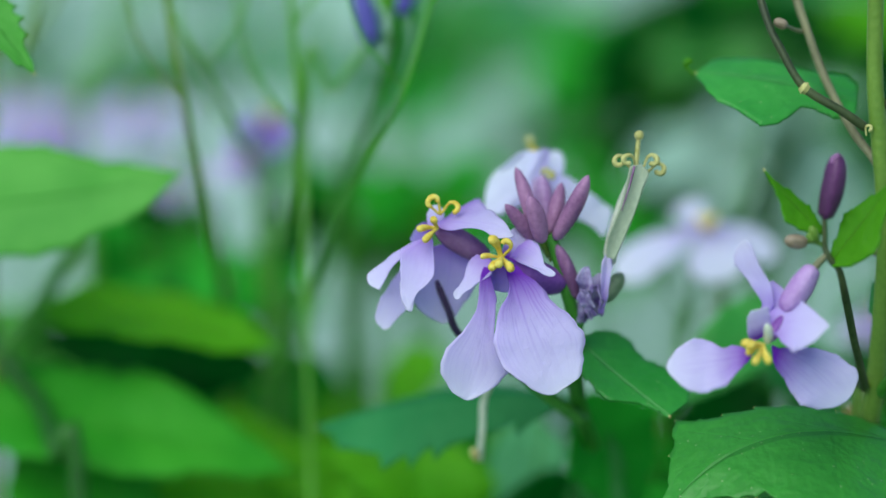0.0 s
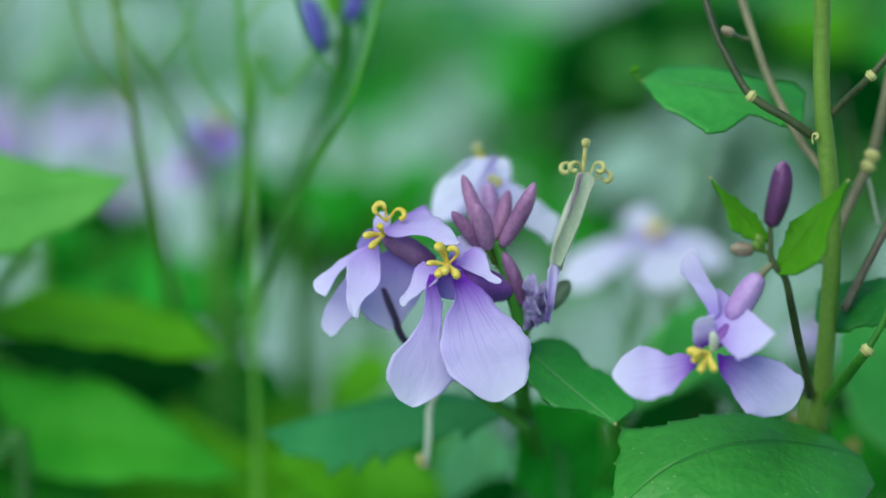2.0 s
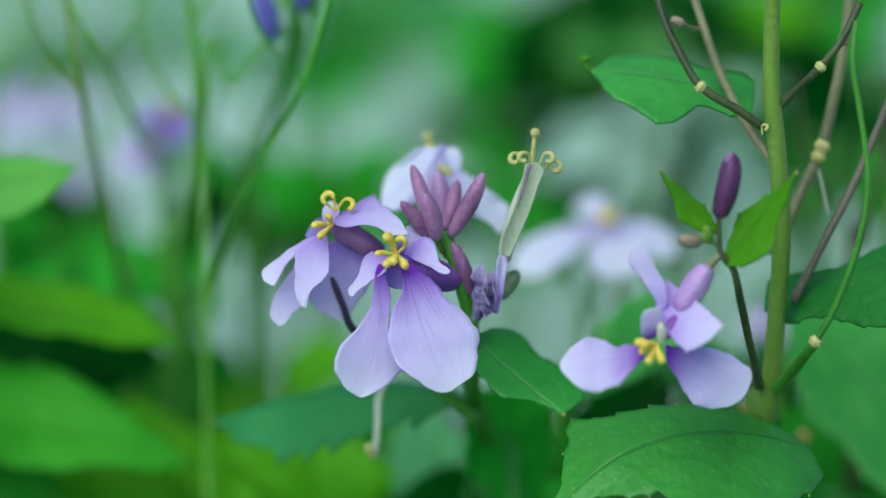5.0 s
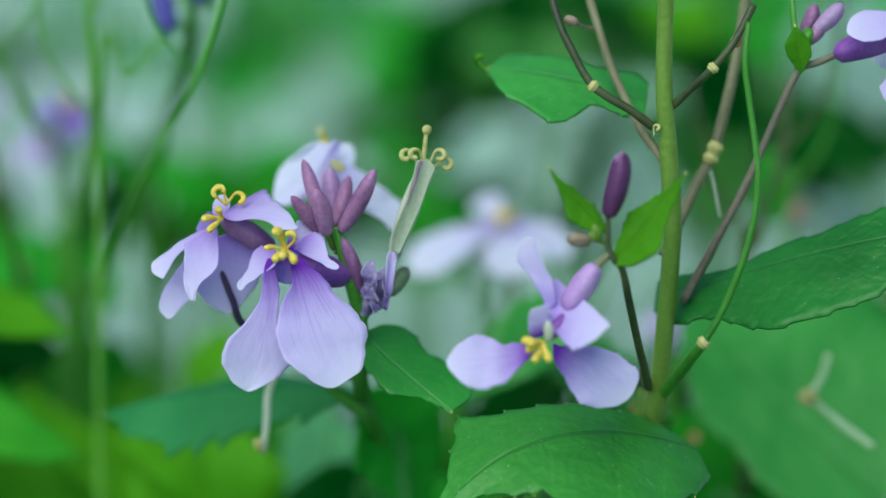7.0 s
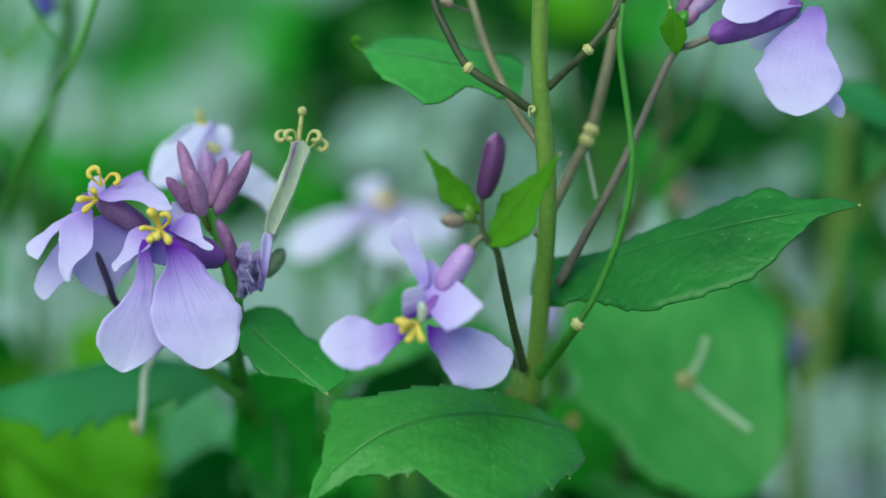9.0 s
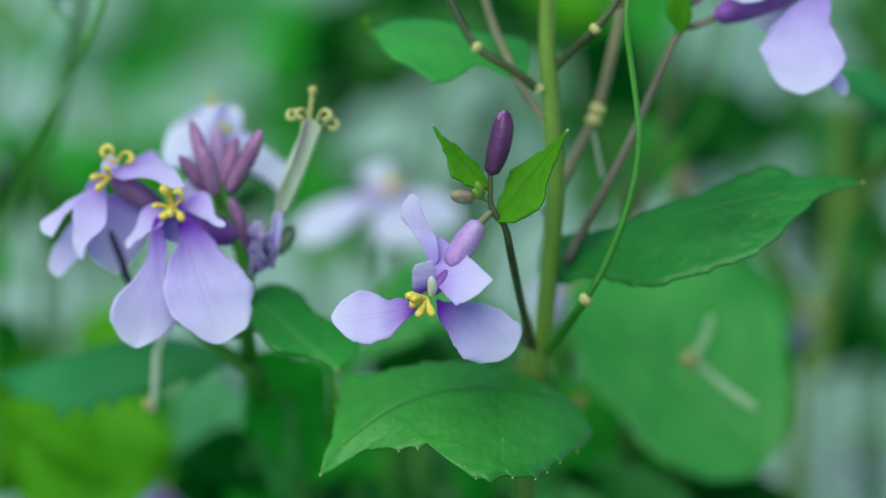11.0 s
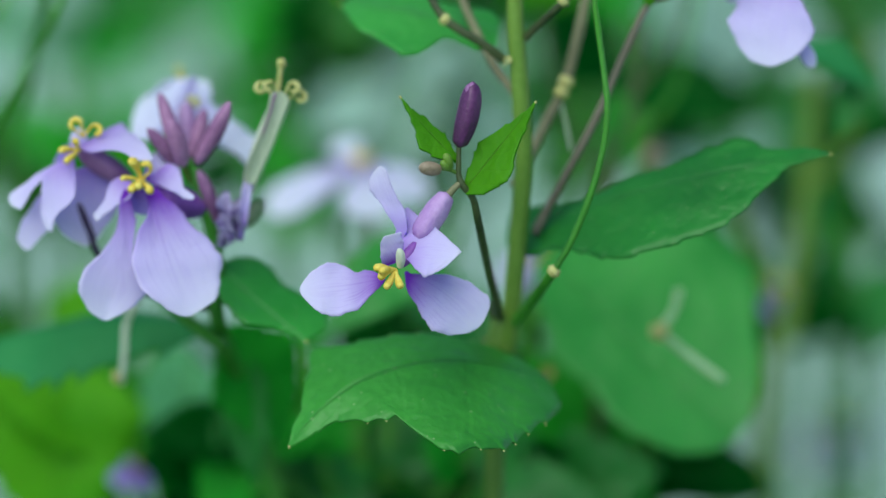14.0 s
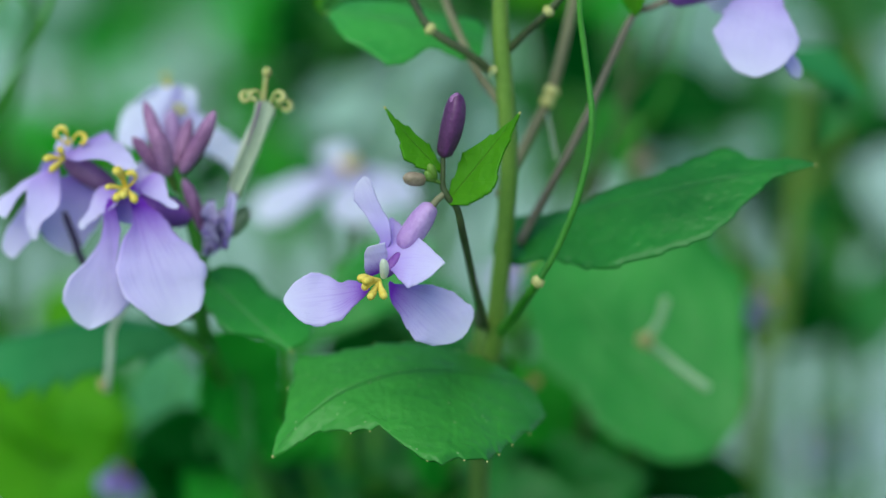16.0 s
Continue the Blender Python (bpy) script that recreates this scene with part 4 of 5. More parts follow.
    # the leaf that clasps the stem and juts forward
    leaf(p, (26.0, 300.0, 367.0), (-8.1, 285.5, 359.5), 27.0, LEAF, face=(-0.25, -0.62, 0.8), bow=0.404, skew=0.08, fold=-0.12, ripple=0.02, sweep=0.22, teeth=13, tooth=0.7, glands=True, label="broad green toothed leaf with a drooping tip and a notch",
         edges=((0, 0.06, 0.12, 0.2, 0.28, 0.36, 0.42, 0.48, 0.54, 0.57, 0.58, 0.585, 0.59, 0.595, 0.6, 0.605, 0.617, 0.627, 0.635, 0.641, 0.66, 0.69, 0.72, 0.76, 0.82, 0.88, 0.94, 1),
                (4.5, 7.9, 10.6, 14.3, 16.4, 17.7, 18.1, 18.1, 18.2, 18, 17.7, 17.4, 17.1, 17.1, 16.8, 16.8, 16.3, 15.1, 13.1, 12.7, 7.8, 7.6, 7, 6.1, 3.5, 2.2, 1.5, 0.1),
                (0.1, 4, 5.9, 5.7, 6, 6.5, 7.1, 7.7, 8.6, 9, 9.2, 9.3, 9.5, 9.5, 9.6, 9.6, 9.9, 10.3, 10.6, 10.8, 11.4, 12.6, 11.6, 8.9, 6.7, 3.1, 1.8, 0.1)))
    tube("leaf_stalk", [(21.0, 313.1, 369.3), (22.4, 322.1, 368.8), (23.2, 331.9, 366.7)], 0.7, 0.9, STEM_BRIGHT, p, 8)
    curl("tendril", (25.9, 335.6, 363.0), (0.2, 0, 1), 2.34, 0.4, DRY, p)
    pod("bract", (21.0, 332.3, 367.4), (18.0, 330.7, 369.3), 1.00, DRY, p, 0.2, "", 0.1)
    # the leaf behind the upper branches, and the long leaf to the side
    leaf(p, (19.6, 306.0, 412.4), (-1.3, 310.0, 416.4), 15.2, LEAF_SOFT, face=(0.3, -0.6, 1.0), bow=0.135, skew=-0.079, fold=-0.1, ripple=0.02, teeth=7, tooth=0.4, label="green leaf with a curled tip",
         edges=((0, 0.07, 0.14, 0.22, 0.32, 0.42, 0.52, 0.62, 0.72, 0.8, 0.87, 0.92, 0.96, 0.985, 1),
                (3.8, 4.2, 4.1, 3.8, 4.2, 8.5, 9.5, 8.7, 7.0, 5.7, 4.0, 2.5, 1.5, 0.8, 0.1),
                (4.5, 5.9, 5.7, 5.5, 5.5, 5.5, 5.7, 5.7, 5.6, 5.5, 5.5, 5.5, 5.3, 5.2, 0.1)))
    leaf(p, (20.8, 306.0, 385.6), (63.3, 295.0, 397.2), 15.8, LEAF_DARK, face=(-0.22, -0.6, 0.82), bow=0.109, skew=0.026, fold=-0.05, ripple=0.02, teeth=13, tooth=0.55, label="long pointed green leaf with a toothed margin",
         edges=((0, 0.04, 0.08, 0.12, 0.16, 0.2, 0.24, 0.28, 0.32, 0.36, 0.4, 0.44, 0.48, 0.52, 0.56, 0.6, 0.64, 0.67, 0.7, 0.73, 0.76, 0.8, 0.84, 0.88, 0.92, 0.96, 1),
                (4.3, 4.5, 4.1, 3.5, 2.8, 2.2, 2.1, 2.3, 2.8, 3.4, 3.7, 3.7, 3.8, 3.9, 4.2, 4.5, 4.8, 4.9, 5.5, 6.2, 5.5, 3.8, 2.9, 2.5, 2.2, 1.5, 0.1),
                (1.6, 4.8, 5.9, 6.4, 6.6, 7.4, 8.4, 9.4, 10.3, 11.1, 11.5, 11.8, 12.0, 11.9, 11.3, 10.8, 10.5, 10.3, 9.7, 8.9, 7.6, 5.5, 3.4, 1.4, 0.9, 0.5, 0.1)))

    curl("leaf_tip", (-1.7, 310.3, 416.3), (-0.6, 0, 0.6), 2.13, 0.34, LEAF_FRESH, p, 1, 3.2, "yellowish curled leaf tip")

    # the branch with the second flower
    tube("branch", [(24.3, 302.0, 386.2), (28.5, 301.5, 394.0), (32.9, 301.0, 402.5), (36.4, 300.6, 410.6), (39.3, 300.7, 416.6), (41.8, 300.7, 417.8), (45.2, 300.7, 419.2)], 0.62, 0.45, STEM_MAUVE, p, 10, "purple-brown pedicel")
    tube("branch", [(39.3, 300.7, 416.6), (39.0, 301.6, 421.1), (38.5, 303.6, 427.6)], 0.45, 0.4, STEM_BRIGHT, p, 8)
    leaf(p, (39.7, 299.7, 416.6), (38.8, 298.8, 422.7), 3.32, LEAF_FRESH, face=(0.1, -1, 0.2), teeth=3, tooth=0.1, bow=0.08, peak=0.55, label="small yellow-green bract")
    for a, b, w, mat in (((39.6, 301.6, 420.1), (41.4, 301.6, 422.1), 1.94, STEM_BRIGHT), ((40.4, 301.6, 420.3), (42.6, 301.6, 422.7), 1.56, SEPAL),
                         ((41.5, 301.6, 421.8), (45.2, 301.6, 425.5), 1.95, SEPAL_PINK), ((40.0, 303.5, 421.0), (41.7, 303.6, 425.4), 1.75, SEPAL)):
        pod("bud", a, b, w, mat, p, 0.15, "small bud")
    f = pod("flower", (44.0, 300.7, 418.8), (56.2, 299.7, 423.3), 3.31, SEPAL_VIOLET, p, 0.2, "lilac flower with one broad hanging petal", 0.0)
    petal(f, (57.5, 299.0, 422.9), (55.2, 296.0, 408.8), 11.2, PETAL_SOFT, face=(-0.3, -0.95, -0.1), bow=0.05, skew=-0.044, cup=0.09, fold=0.0, ripple=0.05,
          edges=((0, 0.07, 0.14, 0.22, 0.32, 0.42, 0.52, 0.62, 0.72, 0.8, 0.87, 0.92, 0.96, 0.985, 1),
                (0.9, 1.6, 2.0, 2.3, 2.4, 3.3, 4.5, 5.0, 4.9, 4.3, 3.4, 2.4, 1.5, 0.8, 0.1),
                (0.7, 1.3, 1.8, 3.5, 5.0, 5.7, 6.0, 6.2, 5.8, 5.2, 4.5, 3.8, 3.1, 2.6, 0.1)))
    petal(f, (55.6, 299.7, 423.5), (45.6, 296.9, 421.9), 5.19, PETAL_SOFT, face=(-0.1, -0.7, 0.7), bow=0.12, claw=0.2, neck=0.4, ripple=0.05)
    petal(f, (55.8, 301.6, 422.6), (49.0, 305.5, 418.4), 5.65, PETAL_PALE, face=(-0.1, -1, 0.2), bow=0.05, claw=0.2, neck=0.4)
    petal(f, (58.7, 299.0, 413.4), (61.3, 299.0, 408.5), 2.0, PETAL_SOFT, face=(0.3, -1, 0.1), bow=0.03, claw=0.2, neck=0.6)
    stamens(f, (56.2, 297.8, 424.0), [(-0.4, -0.4, 0.8), (0.5, -0.4, 0.7), (0, -0.8, 0.5)], 2.8, 0.5)


build_tall_plant()


# ---- a fallen bit of stalk caught on the broad leaf behind
def build_sprig():
    o = thing("fallen_sprig", (42.1, 326.4, 370.9), "pale forked bit of flower stalk lying on a leaf", "twig")
    tube("twig", [(44.7, 326.5, 376.8), (43.9, 326.5, 373.8), (42.0, 325.6, 371.0)], 0.58, 0.5, DRY_PALE, o, 8)
    tube("twig", [(42.0, 325.6, 371.0), (46.1, 324.7, 367.7), (50.6, 323.8, 364.5)], 0.58, 0.54, DRY_PALE, o, 8)
    pod("joint", (40.8, 325.6, 371.4), (43.0, 324.7, 370.6), 2.04, SCAR, o, 0.2)


def build_broad_leaf_plant():
    p = plant((45.7, 359.9, 349.8), "broad green basal leaves of a violet cress plant")
    leaf(p, (27.1, 350.0, 379.8), (53.2, 341.0, 354.8), 34.4, LEAF_SOFT, face=(0.2, -0.86, 0.51), bow=-0.08, skew=0.0, fold=0.05, ripple=0.02, teeth=10, tooth=0.9, label="broad soft green leaf",
         edges=((0, 0.07, 0.14, 0.22, 0.32, 0.42, 0.52, 0.62, 0.72, 0.8, 0.87, 0.92, 0.96, 0.985, 1),
                (2.2, 6.9, 10.7, 14.4, 18.6, 22.3, 23.5, 20.7, 17.2, 14.1, 10.8, 7.8, 5.3, 3.5, 0.1),
                (2.4, 5.1, 7.0, 8.7, 10.3, 10.9, 10.9, 10.8, 10.3, 9.7, 8.3, 6.5, 4.8, 3.1, 0.1)))
    leaf(p, (26.8, 360.1, 365.5), (35.4, 357.0, 343.1), 21.97, LEAF_MID, face=(0.0, -0.9, 0.4), bow=0.03, teeth=10, tooth=1.4, peak=0.4, near=False)
    tube("stalk", [(30.6, 353.0, 381.5), (26.0, 358.8, 370.4), (24.9, 362.9, 357.4)] + to_ground((25.0, 365.6, 349.2), (10, 10)), 1.2, 1.6, STEM_BRIGHT, p, 8)


build_sprig()
build_broad_leaf_plant()


# ---- plants behind, each with its stalk, leaves and flowers
def back_plant(label, stem=(), leaves=(), flowers=(), buds=(), stem_mat=None, r=0.9):
    first = list(stem) or [q[0] for q in leaves]
    foot = first[-1]
    p = plant(foot, label)
    if stem:
        tube("stem", list(stem) + to_ground(stem[-1], (0, 15)), r * 0.7, r * 1.3, stem_mat or STEM_BRIGHT, p, 8)
        for k, sd in ((1, 1), (2, -1)):
            if len(stem) > 2 and k < len(stem) - 1:
                q = vec(stem[k])
                tube("pedicel", [q, q + [sd * 6, -2, 9], q + [sd * 9, -3, 24]], r * 0.5, r * 0.4, stem_mat or STEM_BRIGHT, p, 6)
    for k, (base, tip, w, mat, fc) in enumerate(leaves):
        if not stem:
            tube("leaf_stalk", [base] + to_ground(base, (8 * k - 8, 20)), 1.0, 1.6, STEM_BRIGHT, p, 8)
        leaf(p, base, tip, w, mat, face=fc, near=False, teeth=9, tooth=w * 0.06, bow=0.08, ripple=0.08)
    for c, spread, mat in flowers:
        f = pod("flower", (c[0], c[1] + 4, c[2] - 3), c, 2.6, SEPAL, p, 0.15)
        for a in (20, 115, 200, 290):
            d = (math.cos(radians(a)), -0.25, math.sin(radians(a)) * 0.55 - 0.35)
            petal(f, c, tuple(c[i] + d[i] * spread for i in range(3)), spread * 0.85, mat, face=(0, -0.7, 0.6), claw=0.2, neck=0.3, bow=0.15)
        curl("stamen", c, (0.1, -0.5, 0.8), 2.6, 0.5, ANTHER, f)
    for b, t, w, mat in buds:
        pod("bud", b, t, w, mat, p, 0.15)
    return p


UPFACE = (0, -0.6, 0.8)
FRONT = (0, -0.95, 0.3)

# white-lilac flower seen past the cluster
back_plant("violet cress stalk with a pale lilac flower in soft focus",
           [(0.7, 374.4, 391.2), (0.2, 375.6, 385.8), (-0.9, 378.1, 376.7), (-2.2, 380.5, 365.1)], flowers=(), r=0.65)
w = plant((0.7, 364.8, 391.6), "pale lilac open flower on a thin stalk, in soft focus")
f = pod("flower", (2.2, 368.9, 388.1), (0.8, 365.5, 391.5), 2.90, SEPAL, w, 0.15)
petal(f, (0.3, 364.8, 391.2), (-12.0, 361.8, 384.9), 7.10, PETAL_PALE, face=(0, -0.65, 0.8), claw=0.2, neck=0.35, bow=0.08)
petal(f, (1.0, 364.0, 391.2), (3.0, 358.9, 384.2), 8.60, PETAL_PALE, face=(0, -0.75, 0.7), claw=0.2, neck=0.35, bow=0.12)
petal(f, (1.4, 365.5, 391.5), (10.5, 364.7, 386.8), 6.33, PETAL_PALE, face=(0.1, -0.65, 0.8), claw=0.2, neck=0.35, bow=0.08)
petal(f, (0.7, 367.6, 391.5), (-2.1, 371.7, 394.2), 4.81, PETAL_PALE, face=(0, -0.8, 0.6), claw=0.2, neck=0.4)
stamens(f, (1.0, 363.3, 391.1), [(-0.3, -0.5, 0.8), (0.4, -0.5, 0.8), (0, -0.8, 0.5)], 2.4, 0.6)
tube("stem", [(2.3, 378.3, 387.2), (3.1, 380.7, 376.5), (2.3, 383.0, 363.3)] + to_ground((1.9, 375.2, 357.7), (0, 15)), 0.8, 1.3, STEM, w, 8)

back_plant("leafy violet cress plant with green leaves behind the stalks", [(8.2, 368.7, 377.6), (8.6, 370.0, 371.1), (9.0, 371.2, 361.4)],
           [((12.2, 345.4, 382.9), (-4.1, 335.6, 369.5), 11.03, LEAF_SOFT, (0.2, -0.7, 0.6)),
            ((8.4, 357.4, 375.7), (19.7, 351.3, 365.3), 11.95, LEAF_DARK, (0.2, -0.7, 0.6)),
            ((6.6, 372.7, 372.4), (0.2, 369.1, 356.0), 13.08, LEAF_DEEP_SHADE, FRONT)],
           flowers=[((25.5, 391.8, 375.4), 4.64, PETAL)])

# leaves under and behind the cluster
back_plant("violet cress plant with yellow-green and pale leaves", [(-35.4, 360.1, 359.5), (-34.6, 361.4, 356.1), (-33.9, 362.8, 351.1)],
           [((-31.5, 362.1, 351.2), (-53.5, 357.2, 362.9), 12.57, LEAF_YELLOW, (0.1, -0.8, 0.5)),
            ((-24.3, 360.1, 366.2), (-25.0, 355.5, 347.3), 10.99, LEAF_BLUE, FRONT),
            ((-40.3, 361.6, 365.1), (-41.9, 356.9, 336.8), 22.73, LEAF_YELLOW, FRONT),
            ((-41.3, 371.1, 351.4), (-64.0, 367.1, 361.1), 12.26, LEAF_YELLOW, FRONT),
            ((-37.5, 403.4, 371.7), (-44.8, 397.5, 363.2), 8.96, LEAF_YELLOW, UPFACE)])

# leaves at one edge of the clump
host = back_plant("violet cress plant with one broad bright green leaf", [(-104.2, 345.5, 399.7), (-105.6, 348.5, 387.3), (-107.1, 351.4, 370.7)],
           [
            ])
leaf(host, (-100.9, 311.5, 433.6), (-88.7, 305.8, 418.6), 7.28, LEAF_LIGHT, face=(0.3, -0.9, 0.4), bow=0.04, fold=0.1, ripple=0.06, teeth=6, tooth=1.1, peak=0.4,
     label="small yellow-green toothed leaf")
leaf(host, (-112.0, 340.8, 398.3), (-71.1, 334.3, 402.7), 18.82, LEAF_LIGHT, face=(0.23, -1.01, 0.64), bow=0.026, fold=-0.107, skew=0.071, ripple=0.04,
     teeth=9, tooth=0.5, peak=0.314, label="broad bright green leaf", asym=(0.67, 1.3))
back_plant("violet cress, a drooping yellow-green leaf over one coloured as its shadow", [(-58.5, 387.1, 381.1), (-60.4, 388.1, 371.0), (-62.5, 390.3, 357.4)],
           [((-93.2, 360.4, 382.2), (-58.3, 352.9, 376.4), 14.42, LEAF_YELLOW, (0.1, -0.5, 0.92)),
            # near-black leaf stands in for the shadowed hollow under the drooping leaf
            ((-61.7, 376.7, 371.4), (-94.2, 374.1, 376.4), 13.74, LEAF_DEEP_SHADE, (0, -0.8, 0.3)),
            ((-107.4, 355.8, 370.2), (-56.4, 349.7, 359.6), 18.83, LEAF_VIVID, (0.1, -0.7, 0.7)),
            ((-96.3, 360.1, 362.2), (-74.1, 354.8, 342.9), 21.96, LEAF_VIVID, (0.1, -0.8, 0.5)),
            ((-75.0, 397.8, 377.1), (-55.5, 403.6, 383.7), 12.17, LEAF_MID, UPFACE),
            ((-80.4, 376.5, 361.0), (-47.3, 372.3, 347.7), 19.35, LEAF_YELLOW, FRONT)],
           r=1.2)
tube_host = plant((-88.0, 343.5, 356.6), "bare violet cress stalks in soft focus")
tube("stem", [(-102.8, 356.0, 386.6), (-98.8, 355.2, 379.2), (-95.5, 352.9, 373.6), (-92.6, 351.4, 370.5), (-89.3, 340.4, 364.3), (-86.3, 338.8, 356.4)] + to_ground((-84.6, 338.7, 350.8)), 0.9, 1.5, STEM_DEEP, tube_host, 8)
tube("stem", [(-86.6, 357.6, 391.8), (-91.3, 356.0, 384.7), (-97.6, 354.4, 376.8)], 1.0, 1.2, STEM_BRIGHT, tube_host, 8)

# tall thin stalks with pods, far out of focus
for label, pts, rr, mat in (
        ("thin brown-green stalk with few pods, in soft focus", [(-74.0, 334.5, 437.1), (-72.3, 334.4, 426.0), (-70.4, 336.0, 412.3), (-67.9, 345.5, 396.4), (-67.1, 369.5, 382.9), (-67.4, 394.7, 370.5)], 0.64, STEM),
        ("thin green stalk in soft focus", [(-71.9, 341.0, 424.0), (-67.7, 344.1, 416.5), (-63.6, 356.3, 405.1), (-62.7, 395.1, 388.8)], 0.50, STEM_LIGHT),
        ("upright green stalk in soft focus", [(-56.3, 341.1, 436.2), (-55.5, 341.0, 421.9), (-55.2, 345.6, 407.2), (-57.9, 360.5, 391.6), (-60.5, 394.8, 375.4)], 0.72, STEM_LIGHT),
        ("slender arching dark green stalk", [(-33.6, 324.2, 436.1), (-36.6, 324.2, 425.4), (-40.3, 324.1, 414.3), (-45.2, 325.8, 405.3), (-49.3, 331.7, 397.1), (-54.1, 347.7, 384.7), (-58.0, 376.0, 368.9)], 0.52, STEM_BRIGHT),
        ("forked green stalk in soft focus", [(-45.3, 347.3, 419.6), (-50.2, 347.2, 412.6), (-54.5, 346.4, 407.2)], 0.49, STEM_LIGHT),
        ("pale green stalk in soft focus", [(-82.2, 435.5, 431.1), (-87.0, 435.0, 412.1), (-90.1, 434.5, 396.6)], 0.82, STEM_LIGHT),
        ("blue-green stalk in soft focus", [(-89.1, 355.8, 431.8), (-93.6, 355.7, 418.2), (-98.5, 355.5, 406.1)], 0.69, STEM),
        ("dark stalk with small buds in soft focus", [(40.5, 353.3, 412.1), (39.3, 353.2, 401.3), (35.9, 354.6, 389.5), (34.5, 355.9, 377.0)], 0.78, STEM_DARK),
        ("stout olive stalk in soft focus", [(66.9, 392.4, 402.5), (65.8, 392.0, 384.8), (63.8, 391.7, 367.0), (59.9, 391.3, 345.9)], 1.48, STEM)):
    back_plant(label, pts, r=rr, stem_mat=mat)

# soft blue and violet flowers and buds far behind
back_plant("violet buds on a thin stalk in soft focus", [(-41.8, 345.8, 430.7), (-42.6, 345.8, 426.0), (-42.1, 348.8, 418.6), (-47.9, 379.8, 399.7), (-50.3, 403.7, 387.8)],
           buds=[((-46.6, 341.8, 426.7), (-44.8, 341.7, 419.0), 2.70, BUD_BLUE), ((-39.3, 343.4, 428.3), (-41.0, 343.4, 423.0), 2.33, BUD_BLUE)],
           leaves=[((-44.1, 345.8, 427.6), (-39.1, 345.8, 422.3), 3.92, LEAF_YELLOW, FRONT)])
back_plant("violet cress flowers in soft focus", [(-61.4, 392.4, 404.9), (-61.2, 393.5, 396.4), (-61.2, 395.0, 382.1)], flowers=[((-61.5, 392.4, 405.3), 5.06, PETAL_DEEP), ((-65.0, 398.3, 400.0), 4.59, PETAL)])
back_plant("lilac flowers in soft focus", [(-84.5, 487.8, 400.5), (-84.8, 487.3, 389.7)], flowers=[((-84.5, 487.8, 401.5), 7.26, PETAL), ((-95.0, 493.8, 399.5), 7.62, PETAL), ((-104.9, 487.8, 402.1), 6.70, PETAL),
                                                                               ((-77.8, 474.3, 390.5), 5.29, PETAL), ((-99.5, 474.5, 396.5), 5.29, PETAL_DEEP)])
back_plant("violet flower on a thick stalk in soft focus", [(61.2, 403.4, 372.4), (62.1, 403.1, 360.9)], flowers=[((61.6, 403.3, 369.9), 3.73, PETAL_DEEP)],
           leaves=[((62.8, 344.0, 409.8), (72.0, 338.0, 403.3), 6.0, LEAF_TEAL, (0.2, -0.7, 0.6)),
                   ((71.0, 346.0, 405.8), (67.3, 342.0, 396.8), 5.0, LEAF_DARK, (0.1, -0.8, 0.4)),
                   ((58.8, 406.3, 377.0), (60.6, 405.9, 360.6), 4.45, LEAF_DEEP_SHADE, FRONT)])
back_plant("small leafy shoot with a pinkish bud in soft focus", [(39.1, 369.8, 400.9), (40.3, 370.3, 393.8), (41.6, 371.6, 386.5)],
           leaves=[((39.5, 370.3, 390.6), (37.9, 370.5, 401.2), 4.13, LEAF_MID, FRONT)], buds=[((41.9, 370.3, 390.6), (43.1, 370.3, 393.8), 2.81, BRACT_BUD)])
back_plant("lilac flowers low behind the leaves", [(75.6, 472.6, 344.6), (76.0, 472.3, 335.8)], flowers=[((75.6, 472.5, 341.9), 6.98, PETAL_PALE)])
back_plant("violet flower low among the leaves in soft focus", [(-30.9, 352.6, 349.2), (-30.6, 353.3, 346.0), (-30.2, 354.0, 342.0)], flowers=[((-30.5, 351.1, 349.5), 3.62, PETAL_DEEP)], r=0.52)
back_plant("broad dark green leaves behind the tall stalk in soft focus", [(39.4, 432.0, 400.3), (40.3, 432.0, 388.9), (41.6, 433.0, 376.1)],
           leaves=[((39.2, 430.0, 400.5), (61.0, 424.0, 394.6), 12.5, LEAF_DEEP_SHADE, (0, -0.8, 0.5)),
                   ((39.4, 430.0, 400.0), (26.2, 426.0, 410.8), 13.0, LEAF_DEEP_SHADE, (0, -0.8, 0.5)),
                   ((39.9, 432.0, 395.7), (51.9, 428.0, 389.2), 7.0, LEAF_DEEP_SHADE, (0.1, -0.8, 0.5))], r=0.8)
# pale leaves put where bright background shows through; their colour imitates that brightness
back_plant("pale leaves added as a bright background gap, in soft focus", [(56.0, 444.0, 399.1), (56.4, 444.0, 388.8), (57.4, 445.0, 375.1)],
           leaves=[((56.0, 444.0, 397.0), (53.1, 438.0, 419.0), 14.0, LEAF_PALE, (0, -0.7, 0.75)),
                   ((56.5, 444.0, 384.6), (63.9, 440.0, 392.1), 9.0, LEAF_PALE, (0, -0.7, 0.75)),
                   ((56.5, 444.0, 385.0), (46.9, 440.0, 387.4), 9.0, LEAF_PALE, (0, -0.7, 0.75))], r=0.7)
back_plant("pale leaf added as a bright gap beside the tall stalk, in soft focus", [(22.5, 452.0, 379.6), (22.9, 452.0, 371.0), (23.4, 453.0, 360.5)],
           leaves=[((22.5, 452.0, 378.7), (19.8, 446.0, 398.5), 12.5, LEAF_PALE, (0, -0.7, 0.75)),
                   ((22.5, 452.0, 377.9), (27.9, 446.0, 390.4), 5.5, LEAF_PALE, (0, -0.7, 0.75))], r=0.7)

